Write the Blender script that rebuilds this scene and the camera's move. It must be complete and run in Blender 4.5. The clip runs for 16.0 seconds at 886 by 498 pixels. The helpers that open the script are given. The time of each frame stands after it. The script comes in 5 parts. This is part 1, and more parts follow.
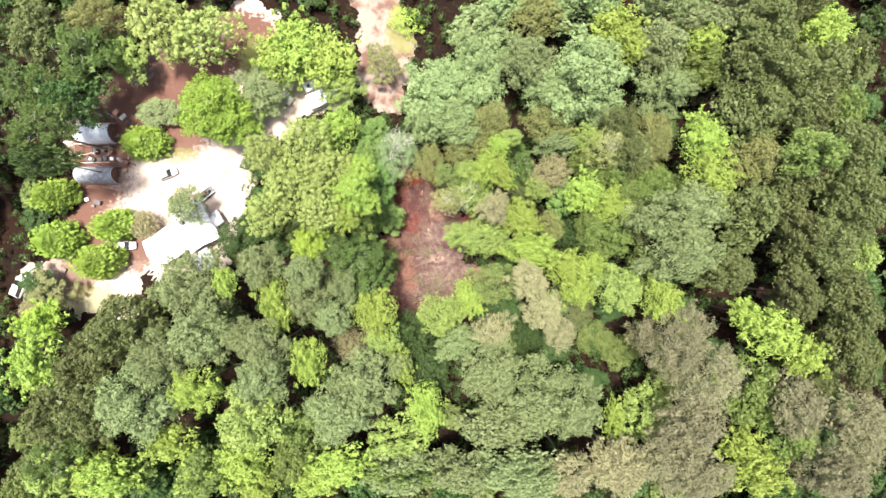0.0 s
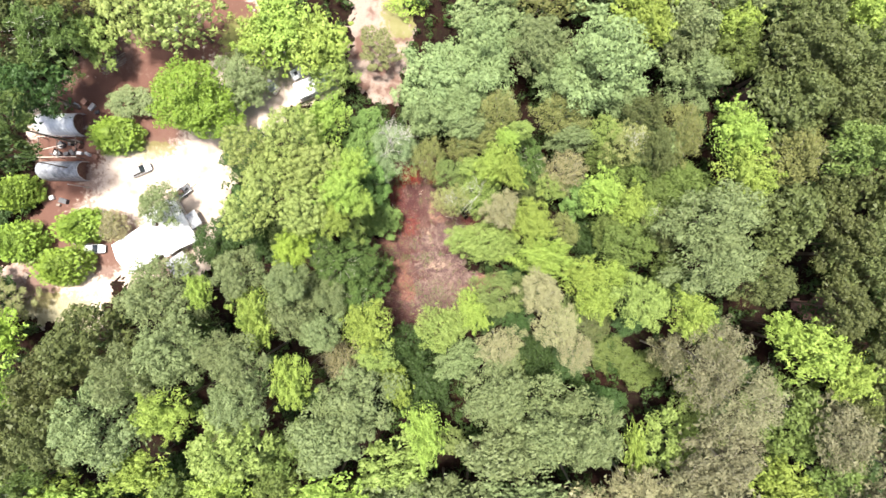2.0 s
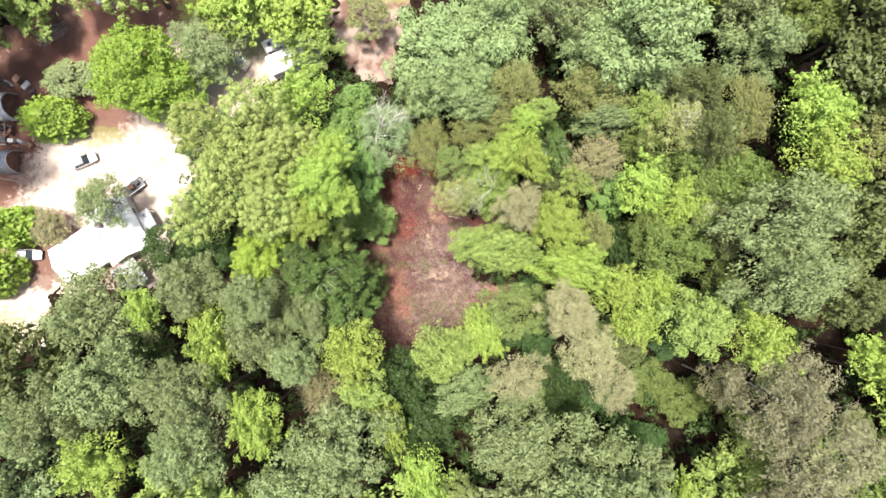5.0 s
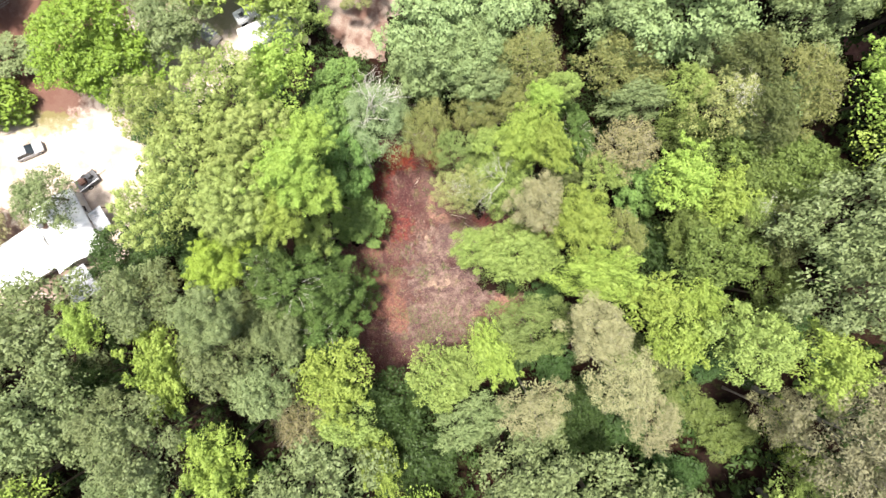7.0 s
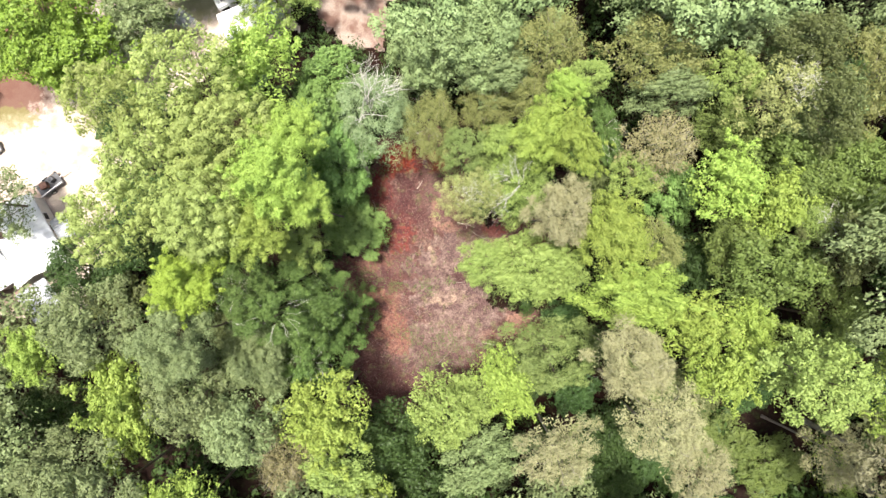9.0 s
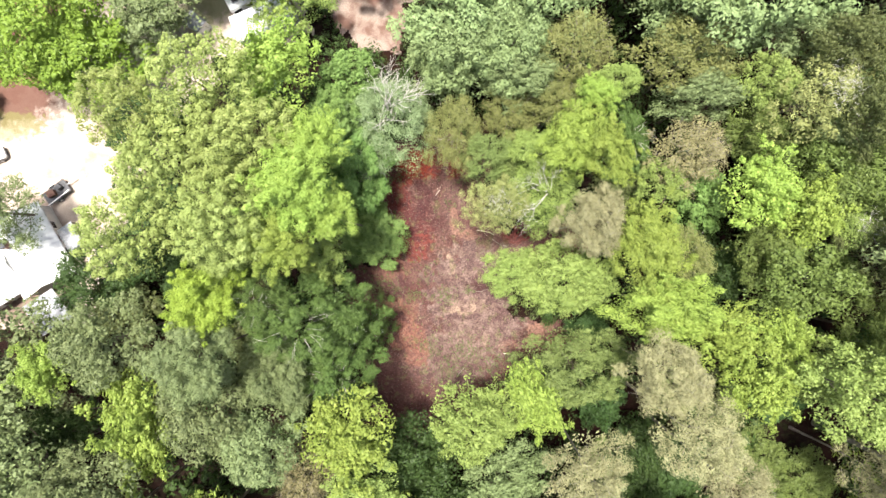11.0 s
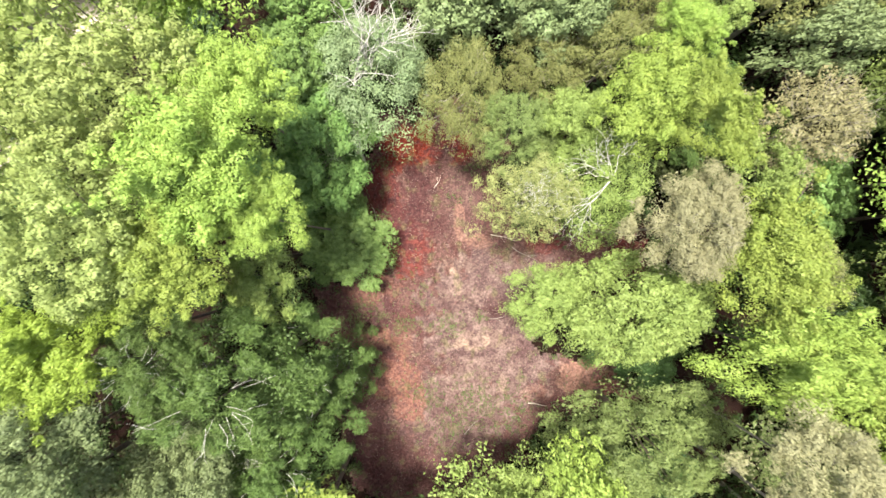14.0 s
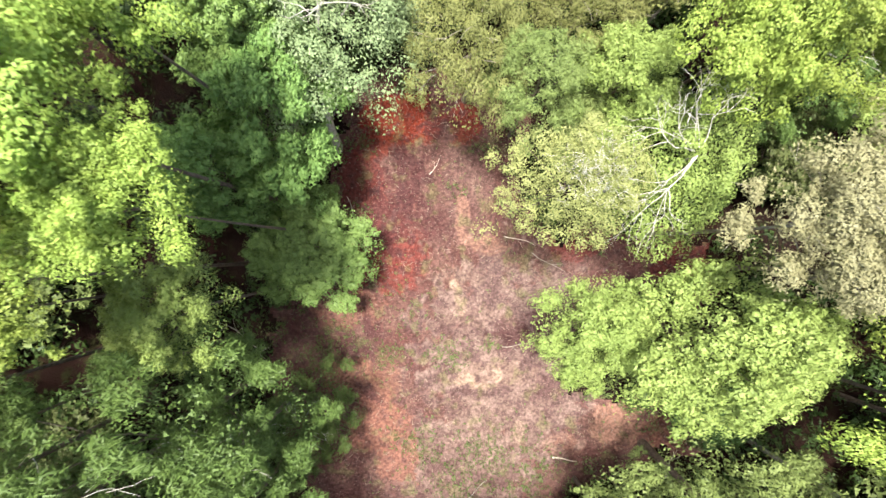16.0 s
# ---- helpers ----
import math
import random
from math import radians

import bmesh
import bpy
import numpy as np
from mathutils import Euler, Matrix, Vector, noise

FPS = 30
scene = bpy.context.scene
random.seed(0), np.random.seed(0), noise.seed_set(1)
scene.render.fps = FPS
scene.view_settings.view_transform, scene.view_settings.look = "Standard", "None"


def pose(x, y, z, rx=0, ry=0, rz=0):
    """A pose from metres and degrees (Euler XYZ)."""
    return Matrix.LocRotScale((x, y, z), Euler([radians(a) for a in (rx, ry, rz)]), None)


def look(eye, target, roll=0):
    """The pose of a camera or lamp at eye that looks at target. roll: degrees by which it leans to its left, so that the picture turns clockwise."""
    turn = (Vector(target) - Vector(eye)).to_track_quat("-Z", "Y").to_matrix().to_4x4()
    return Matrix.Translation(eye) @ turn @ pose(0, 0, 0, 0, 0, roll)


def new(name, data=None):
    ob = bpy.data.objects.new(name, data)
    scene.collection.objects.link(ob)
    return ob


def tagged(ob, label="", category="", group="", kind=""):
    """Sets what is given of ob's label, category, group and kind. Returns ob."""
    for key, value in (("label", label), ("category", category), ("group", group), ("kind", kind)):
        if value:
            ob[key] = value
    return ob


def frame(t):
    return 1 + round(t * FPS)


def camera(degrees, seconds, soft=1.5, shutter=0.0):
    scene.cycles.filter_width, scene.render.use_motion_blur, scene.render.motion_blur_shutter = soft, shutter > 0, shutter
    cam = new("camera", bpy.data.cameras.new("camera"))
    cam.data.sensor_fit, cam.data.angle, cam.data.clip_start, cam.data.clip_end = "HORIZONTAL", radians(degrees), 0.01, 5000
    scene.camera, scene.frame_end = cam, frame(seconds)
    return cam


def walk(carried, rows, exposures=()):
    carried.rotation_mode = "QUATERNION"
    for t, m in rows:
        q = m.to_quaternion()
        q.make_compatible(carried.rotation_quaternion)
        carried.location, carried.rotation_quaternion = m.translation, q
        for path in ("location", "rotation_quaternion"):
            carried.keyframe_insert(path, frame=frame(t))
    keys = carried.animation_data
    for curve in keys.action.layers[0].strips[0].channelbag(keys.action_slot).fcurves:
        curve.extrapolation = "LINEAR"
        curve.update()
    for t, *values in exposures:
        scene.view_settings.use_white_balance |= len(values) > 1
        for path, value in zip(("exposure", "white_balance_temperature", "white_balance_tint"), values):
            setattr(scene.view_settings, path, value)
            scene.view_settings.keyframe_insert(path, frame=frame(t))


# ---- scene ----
# ---------------------------------------------------------------- camera
cam = camera(77.0, 16.0, soft=1.5, shutter=0.5)
PATH = [
    (0, (1.481, -6.067, 119.221), (-0.160, 0.786, 0.786)),
    (0.5, (1.339, -5.700, 116.713), (-0.164, 0.874, 0.836)),
    (1, (1.372, -5.561, 113.876), (-0.206, 0.858, 0.949)),
    (1.5, (1.488, -5.254, 110.844), (-0.177, 0.906, 1.021)),
    (2, (1.431, -5.035, 107.896), (-0.170, 0.949, 1.083)),
    (2.5, (1.349, -4.877, 104.941), (-0.293, 0.908, 1.134)),
    (3, (1.069, -4.624, 102.025), (-0.301, 0.886, 1.139)),
    (3.5, (1.009, -4.519, 99.104), (-0.275, 0.941, 1.113)),
    (4, (0.894, -4.328, 96.166), (-0.363, 0.929, 1.082)),
    (4.2, (0.855, -4.275, 95.093), (-0.327, 0.940, 1.077)),
    (6.3, (0.253, -4.291, 81.917), (0.228, 0.812, 1.047)),
    (6.5, (0.331, -3.999, 80.829), (0.032, 0.936, 1.028)),
    (7, (0.370, -3.810, 77.723), (-0.026, 0.986, 1.015)),
    (7.5, (0.436, -3.364, 74.624), (-0.032, 1.098, 1.028)),
    (8, (0.217, -2.931, 71.588), (-0.028, 0.894, 1.036)),
    (8.5, (-0.214, -2.564, 69.470), (-0.095, 0.781, 1.033)),
    (9, (-0.627, -2.372, 69.424), (0.013, 0.867, 1.009)),
    (9.5, (-1.279, -2.169, 69.415), (0.093, 0.851, 1.001)),
    (10, (-1.945, -1.884, 69.516), (0.014, 0.942, 0.974)),
    (10.2, (-2.213, -1.815, 69.568), (0.050, 1.046, 0.933)),
    (12.3, (-4.041, -0.678, 60.118), (-0.213, -0.136, 0.677)),
    (12.5, (-4.059, -0.654, 58.913), (-0.181, -0.147, 0.666)),
    (13, (-4.112, -0.532, 55.782), (-0.135, -0.164, 0.672)),
    (13.5, (-4.234, -0.494, 52.659), (-0.131, -0.177, 0.649)),
    (14, (-4.326, -0.263, 49.476), (-0.146, -0.186, 0.653)),
    (14.5, (-4.417, -0.154, 46.284), (-0.083, -0.227, 0.641)),
    (15, (-4.277, -0.049, 43.132), (-0.143, -0.255, 0.677)),
    (15.5, (-4.372, 0.094, 40.050), (-0.163, -0.295, 0.678)),
    (16, (-4.233, 0.066, 37.746), (-0.043, -0.277, 0.787)),
]
walk(cam, [(t, pose(*eye, *turn)) for t, eye, turn in PATH],
     exposures=[(0, 1.44), (4, 1.33), (9, 1.33), (13, 1.39), (16, 1.62)])

# ---------------------------------------------------------------- light
SUN_FROM = Vector((-0.09, 0.105, 1.0)).normalized()
ELEVATION = math.asin(SUN_FROM.z)
AZIMUTH = math.atan2(SUN_FROM.x, SUN_FROM.y)
world = bpy.data.worlds.new("sky")
scene.world = world
world.use_nodes = True
wn = world.node_tree
sky = wn.nodes.new("ShaderNodeTexSky")
sky.sky_type = "NISHITA"
sky.sun_disc = False
sky.sun_elevation = ELEVATION
sky.sun_rotation = AZIMUTH
sky.dust_density = 4.0
sky.air_density = 0.9
sky.ozone_density = 0.5
wn.nodes["Background"].inputs["Strength"].default_value = 0.115
wn.links.new(sky.outputs[0], wn.nodes["Background"].inputs["Color"])
sun = new("sun", bpy.data.lights.new("sun", "SUN"))
sun.data.energy = 4.7
sun.data.angle = radians(7.0)
sun.data.color = (1.0, 0.96, 0.89)
sun.matrix_world = look(SUN_FROM * 300, (0, 0, 0))

# ---------------------------------------------------------------- materials


def material(name):
    mat = bpy.data.materials.new(name)
    mat.use_nodes = True
    nt = mat.node_tree
    return mat, nt, nt.nodes["Principled BSDF"]


def node(nt, kind, **inputs):
    n = nt.nodes.new(kind)
    for key, value in inputs.items():
        n.inputs[key.replace("_", " ")].default_value = value
    return n


def mix_rgb(nt, fac, a, b, blend="MIX"):
    """Mixes two colours; each argument is a value or a socket."""
    m = nt.nodes.new("ShaderNodeMix")
    m.data_type, m.blend_type = "RGBA", blend
    for socket, v in ((m.inputs[0], fac), (m.inputs[6], a), (m.inputs[7], b)):
        if isinstance(v, bpy.types.NodeSocket):
            nt.links.new(v, socket)
        elif isinstance(v, (int, float)):
            socket.default_value = v
        else:
            socket.default_value = (*v, 1)
    return m.outputs[2]


def ramp(nt, source, low, high):
    """Maps low..high of a socket smoothly to 0..1."""
    m = nt.nodes.new("ShaderNodeMapRange")
    m.interpolation_type = "SMOOTHSTEP"
    m.inputs["From Min"].default_value, m.inputs["From Max"].default_value = low, high
    nt.links.new(source, m.inputs["Value"])
    return m.outputs[0]


def grain(nt, scale, detail=4.0, where="Object"):
    c = nt.nodes.new("ShaderNodeTexCoord")
    n = node(nt, "ShaderNodeTexNoise", Scale=scale, Detail=detail, Roughness=0.6)
    nt.links.new(c.outputs[where], n.inputs["Vector"])
    return n.outputs["Fac"]


def times(nt, a, b):
    m = nt.nodes.new("ShaderNodeMath")
    m.operation = "MULTIPLY"
    for socket, v in zip(m.inputs, (a, b)):
        if isinstance(v, (int, float)):
            socket.default_value = v
        else:
            nt.links.new(v, socket)
    return m.outputs[0]


def relief(nt, bsdf, source, strength, distance):
    b = node(nt, "ShaderNodeBump", Strength=strength, Distance=distance)
    nt.links.new(source, b.inputs["Height"])
    nt.links.new(b.outputs[0], bsdf.inputs["Normal"])


def leaf_material(name, dull, bright, through_light=0.26, vary=0.15):
    """Leaves: each leaf differs, each tree differs, and some light passes through."""
    mat, nt, bsdf = material(name)
    geo = nt.nodes.new("ShaderNodeNewGeometry")
    info = nt.nodes.new("ShaderNodeObjectInfo")
    patches = ramp(nt, grain(nt, 0.45, 3.0), 0.35, 0.65)
    spread = nt.nodes.new("ShaderNodeMapRange")
    spread.inputs["To Min"].default_value, spread.inputs["To Max"].default_value = 0.33, 0.70
    nt.links.new(geo.outputs["Random Per Island"], spread.inputs["Value"])
    c = mix_rgb(nt, spread.outputs[0], dull, bright)
    c = mix_rgb(nt, times(nt, patches, 0.4), c, [v * 0.75 for v in dull])
    tufts = ramp(nt, grain(nt, 1.5, 2.0), 0.4, 0.62)
    c = mix_rgb(nt, times(nt, tufts, 0.5), c, [0.3 * d + 0.8 * b for d, b in zip(dull, bright)])
    hue = nt.nodes.new("ShaderNodeHueSaturation")
    nt.links.new(mix_rgb(nt, 1.0, c, (0.95, 1.0, 0.93), "MULTIPLY"), hue.inputs["Color"])
    for socket, low, high in (("Hue", 0.5 - 0.035 * vary * 4 / 2, 0.5 + 0.03 * vary * 2), ("Value", 1 - vary, 1 + vary)):
        m = nt.nodes.new("ShaderNodeMapRange")
        m.inputs["To Min"].default_value, m.inputs["To Max"].default_value = low, high
        nt.links.new(info.outputs["Random"], m.inputs["Value"])
        nt.links.new(m.outputs[0], hue.inputs[socket])
    nt.links.new(hue.outputs[0], bsdf.inputs["Base Color"])
    bsdf.inputs["Roughness"].default_value = 0.5
    bsdf.inputs["Specular IOR Level"].default_value = 0.16
    glow = nt.nodes.new("ShaderNodeBsdfTranslucent")
    nt.links.new(mix_rgb(nt, 1.0, hue.outputs[0], (1.35, 1.35, 0.7), "MULTIPLY"), glow.inputs["Color"])
    both = nt.nodes.new("ShaderNodeMixShader")
    both.inputs[0].default_value = through_light * 0.45
    nt.links.new(bsdf.outputs[0], both.inputs[1])
    nt.links.new(glow.outputs[0], both.inputs[2])
    nt.links.new(both.outputs[0], nt.nodes["Material Output"].inputs["Surface"])
    return mat


LEAF = {
    "oak": leaf_material("oak_leaves", (0.086, 0.115, 0.045), (0.215, 0.243, 0.115)),
    "bluoak": leaf_material("blue_green_oak_leaves", (0.122, 0.17, 0.07), (0.258, 0.318, 0.145), vary=0.1),
    "gum": leaf_material("yellow_green_leaves", (0.098, 0.168, 0.024), (0.365, 0.428, 0.108), 0.46, 0.16),
    "poplar": leaf_material("pale_green_leaves", (0.135, 0.178, 0.042), (0.35, 0.382, 0.138), 0.42, 0.1),
    "maple": leaf_material("fresh_green_leaves", (0.125, 0.186, 0.042), (0.305, 0.36, 0.115), 0.38, 0.05),
    "green": leaf_material("mid_green_leaves", (0.07, 0.106, 0.024), (0.16, 0.198, 0.06), vary=0.14),
    "dark": leaf_material("dark_green_leaves", (0.072, 0.142, 0.036), (0.22, 0.315, 0.095), 0.25, 0.15),
    "olive": leaf_material("olive_needles", (0.11, 0.12, 0.037), (0.225, 0.222, 0.085), 0.25, 0.12),
    "lime": leaf_material("lime_leaves", (0.165, 0.25, 0.028), (0.34, 0.43, 0.085), 0.4, 0.1),
    "tan": leaf_material("tan_needles", (0.178, 0.164, 0.088), (0.32, 0.298, 0.165), 0.25, 0.12),
    "brown": leaf_material("dry_brown_needles", (0.155, 0.135, 0.066), (0.275, 0.24, 0.13), 0.2, 0.1),
    "pine": leaf_material("pine_needles", (0.038, 0.068, 0.017), (0.12, 0.165, 0.047), 0.25, 0.15),
    "willow": leaf_material("grey_green_leaves", (0.1, 0.135, 0.04), (0.205, 0.24, 0.085), 0.3, 0.14),
    "pale": leaf_material("pale_grey_green_leaves", (0.128, 0.188, 0.088), (0.285, 0.34, 0.182), 0.3, 0.05),
}
# darker tones of the oak and tan colours, hand-planted mainly at the right
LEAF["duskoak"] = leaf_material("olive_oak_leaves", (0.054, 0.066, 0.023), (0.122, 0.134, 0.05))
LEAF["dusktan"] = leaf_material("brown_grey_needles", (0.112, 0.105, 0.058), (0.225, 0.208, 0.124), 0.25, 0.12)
LEAF["snag"] = LEAF["maple"]
LEAF["bleached"] = leaf_material("yellowing_leaves", (0.15, 0.165, 0.055), (0.33, 0.335, 0.135), 0.3, 0.05)
LEAF["sparse"] = leaf_material("thin_dusty_leaves", (0.10, 0.11, 0.039), (0.20, 0.19, 0.086), 0.3, 0.2)
LEAF["cone"] = leaf_material("clipped_green_leaves", (0.06, 0.112, 0.012), (0.225, 0.295, 0.045), 0.2, 0.12)
# leaf colour lowered so that gaps between crowns look shaded
LEAF["laurel"] = leaf_material("deep_green_shade_leaves", (0.021, 0.045, 0.012), (0.064, 0.1, 0.03), 0.25, 0.2)
LEAF["bush"] = LEAF["lime"]
LEAF["linden"] = leaf_material("dense_yellow_green_leaves", (0.09, 0.152, 0.018), (0.225, 0.298, 0.05), 0.4, 0.05)


def bark_material(name, dark, light):
    mat, nt, bsdf = material(name)
    streak = grain(nt, 6.0, 6.0)
    nt.links.new(mix_rgb(nt, ramp(nt, streak, 0.35, 0.65), dark, light), bsdf.inputs["Base Color"])
    bsdf.inputs["Roughness"].default_value = 0.9
    relief(nt, bsdf, streak, 0.7, 0.03)
    return mat


BARK = bark_material("brown_bark", (0.07, 0.05, 0.035), (0.17, 0.13, 0.095))
PALE_BARK = bark_material("bleached_bark", (0.30, 0.28, 0.245), (0.60, 0.57, 0.51))
GREY_BARK = bark_material("grey_bark", (0.16, 0.14, 0.11), (0.33, 0.30, 0.25))


def blob(nt, cx, cy, rx, ry, ragged=0.5):
    """A soft, ragged patch on the ground: 1 inside, 0 outside."""
    g = nt.nodes.new("ShaderNodeNewGeometry")
    m = nt.nodes.new("ShaderNodeMapping")
    m.inputs["Location"].default_value = (-cx / rx, -cy / ry, 0)
    m.inputs["Scale"].default_value = (1 / rx, 1 / ry, 0)
    nt.links.new(g.outputs["Position"], m.inputs["Vector"])
    d = nt.nodes.new("ShaderNodeVectorMath")
    d.operation = "LENGTH"
    nt.links.new(m.outputs[0], d.inputs[0])
    n = nt.nodes.new("ShaderNodeMath")
    n.operation = "MULTIPLY_ADD"
    nt.links.new(grain(nt, 1.1, 9.0), n.inputs[0])
    n.inputs[1].default_value = -3.4 * ragged
    n.inputs[2].default_value = 1 + 1.7 * ragged
    s = nt.nodes.new("ShaderNodeMath")
    s.operation = "SUBTRACT"
    nt.links.new(n.outputs[0], s.inputs[0])
    nt.links.new(d.outputs["Value"], s.inputs[1])
    return ramp(nt, s.outputs[0], -0.1, 0.22)


def streaks(nt, turn, low, high):
    """Thin stalks and twigs that lie one way."""
    g = nt.nodes.new("ShaderNodeNewGeometry")
    m = nt.nodes.new("ShaderNodeMapping")
    m.inputs["Rotation"].default_value = (0, 0, radians(turn))
    m.inputs["Scale"].default_value = (3.2, 22.0, 1.0)
    nt.links.new(g.outputs["Position"], m.inputs["Vector"])
    n = node(nt, "ShaderNodeTexNoise", Scale=1.0, Detail=5.0, Roughness=0.7)
    nt.links.new(m.outputs[0], n.inputs["Vector"])
    return ramp(nt, n.outputs["Fac"], low, high)


def litter_ground():
    mat, nt, bsdf = material("shade_dark_litter")
    # litter far darker than its own tone: deep tree shade is in the colour
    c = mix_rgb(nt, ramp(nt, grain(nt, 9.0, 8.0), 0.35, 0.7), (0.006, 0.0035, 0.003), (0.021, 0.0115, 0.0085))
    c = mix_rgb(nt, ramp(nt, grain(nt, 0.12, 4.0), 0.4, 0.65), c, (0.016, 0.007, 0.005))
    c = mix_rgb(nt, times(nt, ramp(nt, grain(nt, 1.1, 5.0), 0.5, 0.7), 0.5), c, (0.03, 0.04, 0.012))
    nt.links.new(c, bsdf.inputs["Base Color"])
    bsdf.inputs["Roughness"].default_value = 0.95
    bsdf.inputs["Specular IOR Level"].default_value = 0.08
    relief(nt, bsdf, grain(nt, 7.0, 6.0), 0.8, 0.12)
    return mat


def clearing_ground():
    mat, nt, bsdf = material("red_clay_chips_and_shade")
    tone = mix_rgb(nt, ramp(nt, grain(nt, 5.0, 8.0), 0.28, 0.72), (0.47, 0.45, 0.45), (1.24, 1.24, 1.24))
    cloud = ramp(nt, grain(nt, 0.55, 7.0), 0.4, 0.62)
    c = mix_rgb(nt, cloud, (0.085, 0.038, 0.033), (0.112, 0.060, 0.050))
    dry = mix_rgb(nt, ramp(nt, grain(nt, 0.8, 8.0), 0.42, 0.6), (0.10, 0.063, 0.058), (0.178, 0.124, 0.106))

    def patches(c, colour, spots, ragged):
        for cx, cy, rx, ry, much in spots:
            c = mix_rgb(nt, times(nt, blob(nt, cx, cy, rx, ry, ragged), much), c, colour)
        return c

    c = patches(c, dry, ((0.72, -7.15, 6.72, 7.68, 0.9), (-2.56, 4.14, 1.92, 3.84, 0.25), (-2.94, -14.67, 5.76, 3.84, 0.7)), 0.7)
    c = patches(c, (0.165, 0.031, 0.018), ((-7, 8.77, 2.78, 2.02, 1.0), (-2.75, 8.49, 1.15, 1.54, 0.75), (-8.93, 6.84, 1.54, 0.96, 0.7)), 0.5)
    # the next two sets of patches mix darker soil with painted tree shade
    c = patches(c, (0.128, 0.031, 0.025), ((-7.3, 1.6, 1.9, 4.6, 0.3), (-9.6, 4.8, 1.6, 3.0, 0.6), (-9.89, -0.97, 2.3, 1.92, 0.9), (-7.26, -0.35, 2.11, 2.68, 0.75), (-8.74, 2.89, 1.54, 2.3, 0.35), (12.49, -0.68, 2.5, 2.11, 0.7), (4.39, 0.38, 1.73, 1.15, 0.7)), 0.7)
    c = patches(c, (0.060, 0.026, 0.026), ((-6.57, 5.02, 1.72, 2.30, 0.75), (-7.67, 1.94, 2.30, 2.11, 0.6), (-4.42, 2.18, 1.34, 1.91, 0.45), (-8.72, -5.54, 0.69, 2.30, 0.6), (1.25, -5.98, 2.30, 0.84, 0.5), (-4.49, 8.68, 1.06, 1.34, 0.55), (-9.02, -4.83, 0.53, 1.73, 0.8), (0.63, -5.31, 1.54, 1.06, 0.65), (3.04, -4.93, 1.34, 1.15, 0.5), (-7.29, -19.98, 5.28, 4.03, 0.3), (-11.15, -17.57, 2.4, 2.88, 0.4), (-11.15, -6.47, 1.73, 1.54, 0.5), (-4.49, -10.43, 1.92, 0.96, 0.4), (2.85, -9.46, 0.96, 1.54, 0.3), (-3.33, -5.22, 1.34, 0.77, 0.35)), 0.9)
    c = patches(c, (0.19, 0.093, 0.064), ((-10.57, -3.87, 2.5, 1.44, 0.45), (-10.47, -8.69, 2.11, 1.34, 0.7), (-7.96, -8.69, 1.06, 1.54, 0.5)), 0.8)
    c = patches(c, (0.17, 0.078, 0.057), ((-8.35, -11.97, 2.21, 1.92, 0.9), (-7, -14.29, 1.63, 1.73, 0.8), (10.95, -12.17, 1.92, 1.34, 0.8)), 0.75)
    c = patches(c, (0.26, 0.145, 0.105), ((7.86, -11.59, 1.92, 1.63, 0.8), (-2.75, 2.31, 0.48, 1.92, 0.5), (-1.01, 0.38, 1.54, 0.67, 0.5), (4.29, -13.13, 1.54, 0.86, 0.3)), 0.6)
    c = patches(c, (0.28, 0.20, 0.145), ((-3.03, -1.82, 1.72, 0.84, 0.15), (-2.22, -4.49, 2.30, 0.77, 0.12), (-0.97, -12.14, 3.45, 2.30, 0.1), (-0.26, -8.30, 2.30, 0.96, 0.25), (-2.46, -8.69, 0.72, 0.48, 0.7), (-1.4, -9.27, 0.77, 0.34, 0.5), (-0.24, -8.5, 0.38, 0.48, 0.6), (-3.33, -2.32, 0.48, 0.38, 0.65), (-2.75, -3.67, 0.38, 0.58, 0.5), (1.2, -12.46, 0.48, 0.86, 0.35)), 1.1)
    brush = ramp(nt, grain(nt, 1.7, 8.0), 0.5, 0.64)
    c = mix_rgb(nt, times(nt, brush, 0.6), c, (0.070, 0.038, 0.036))
    moss = ramp(nt, grain(nt, 0.9, 9.0), 0.54, 0.64)
    c = mix_rgb(nt, times(nt, moss, 0.5), c, (0.115, 0.110, 0.048))
    c = mix_rgb(nt, 1.0, c, tone, "MULTIPLY")
    for turn in (12, 70, 128):
        c = mix_rgb(nt, times(nt, streaks(nt, turn, 0.62, 0.70), 0.5), c, (0.36, 0.27, 0.21))
        c = mix_rgb(nt, times(nt, streaks(nt, turn + 25, 0.60, 0.68), 0.5), c, (0.055, 0.028, 0.025))
    nt.links.new(c, bsdf.inputs["Base Color"])
    bsdf.inputs["Roughness"].default_value = 0.95
    bsdf.inputs["Specular IOR Level"].default_value = 0.08
    relief(nt, bsdf, grain(nt, 8.0, 8.0), 0.7, 0.07)
    return mat


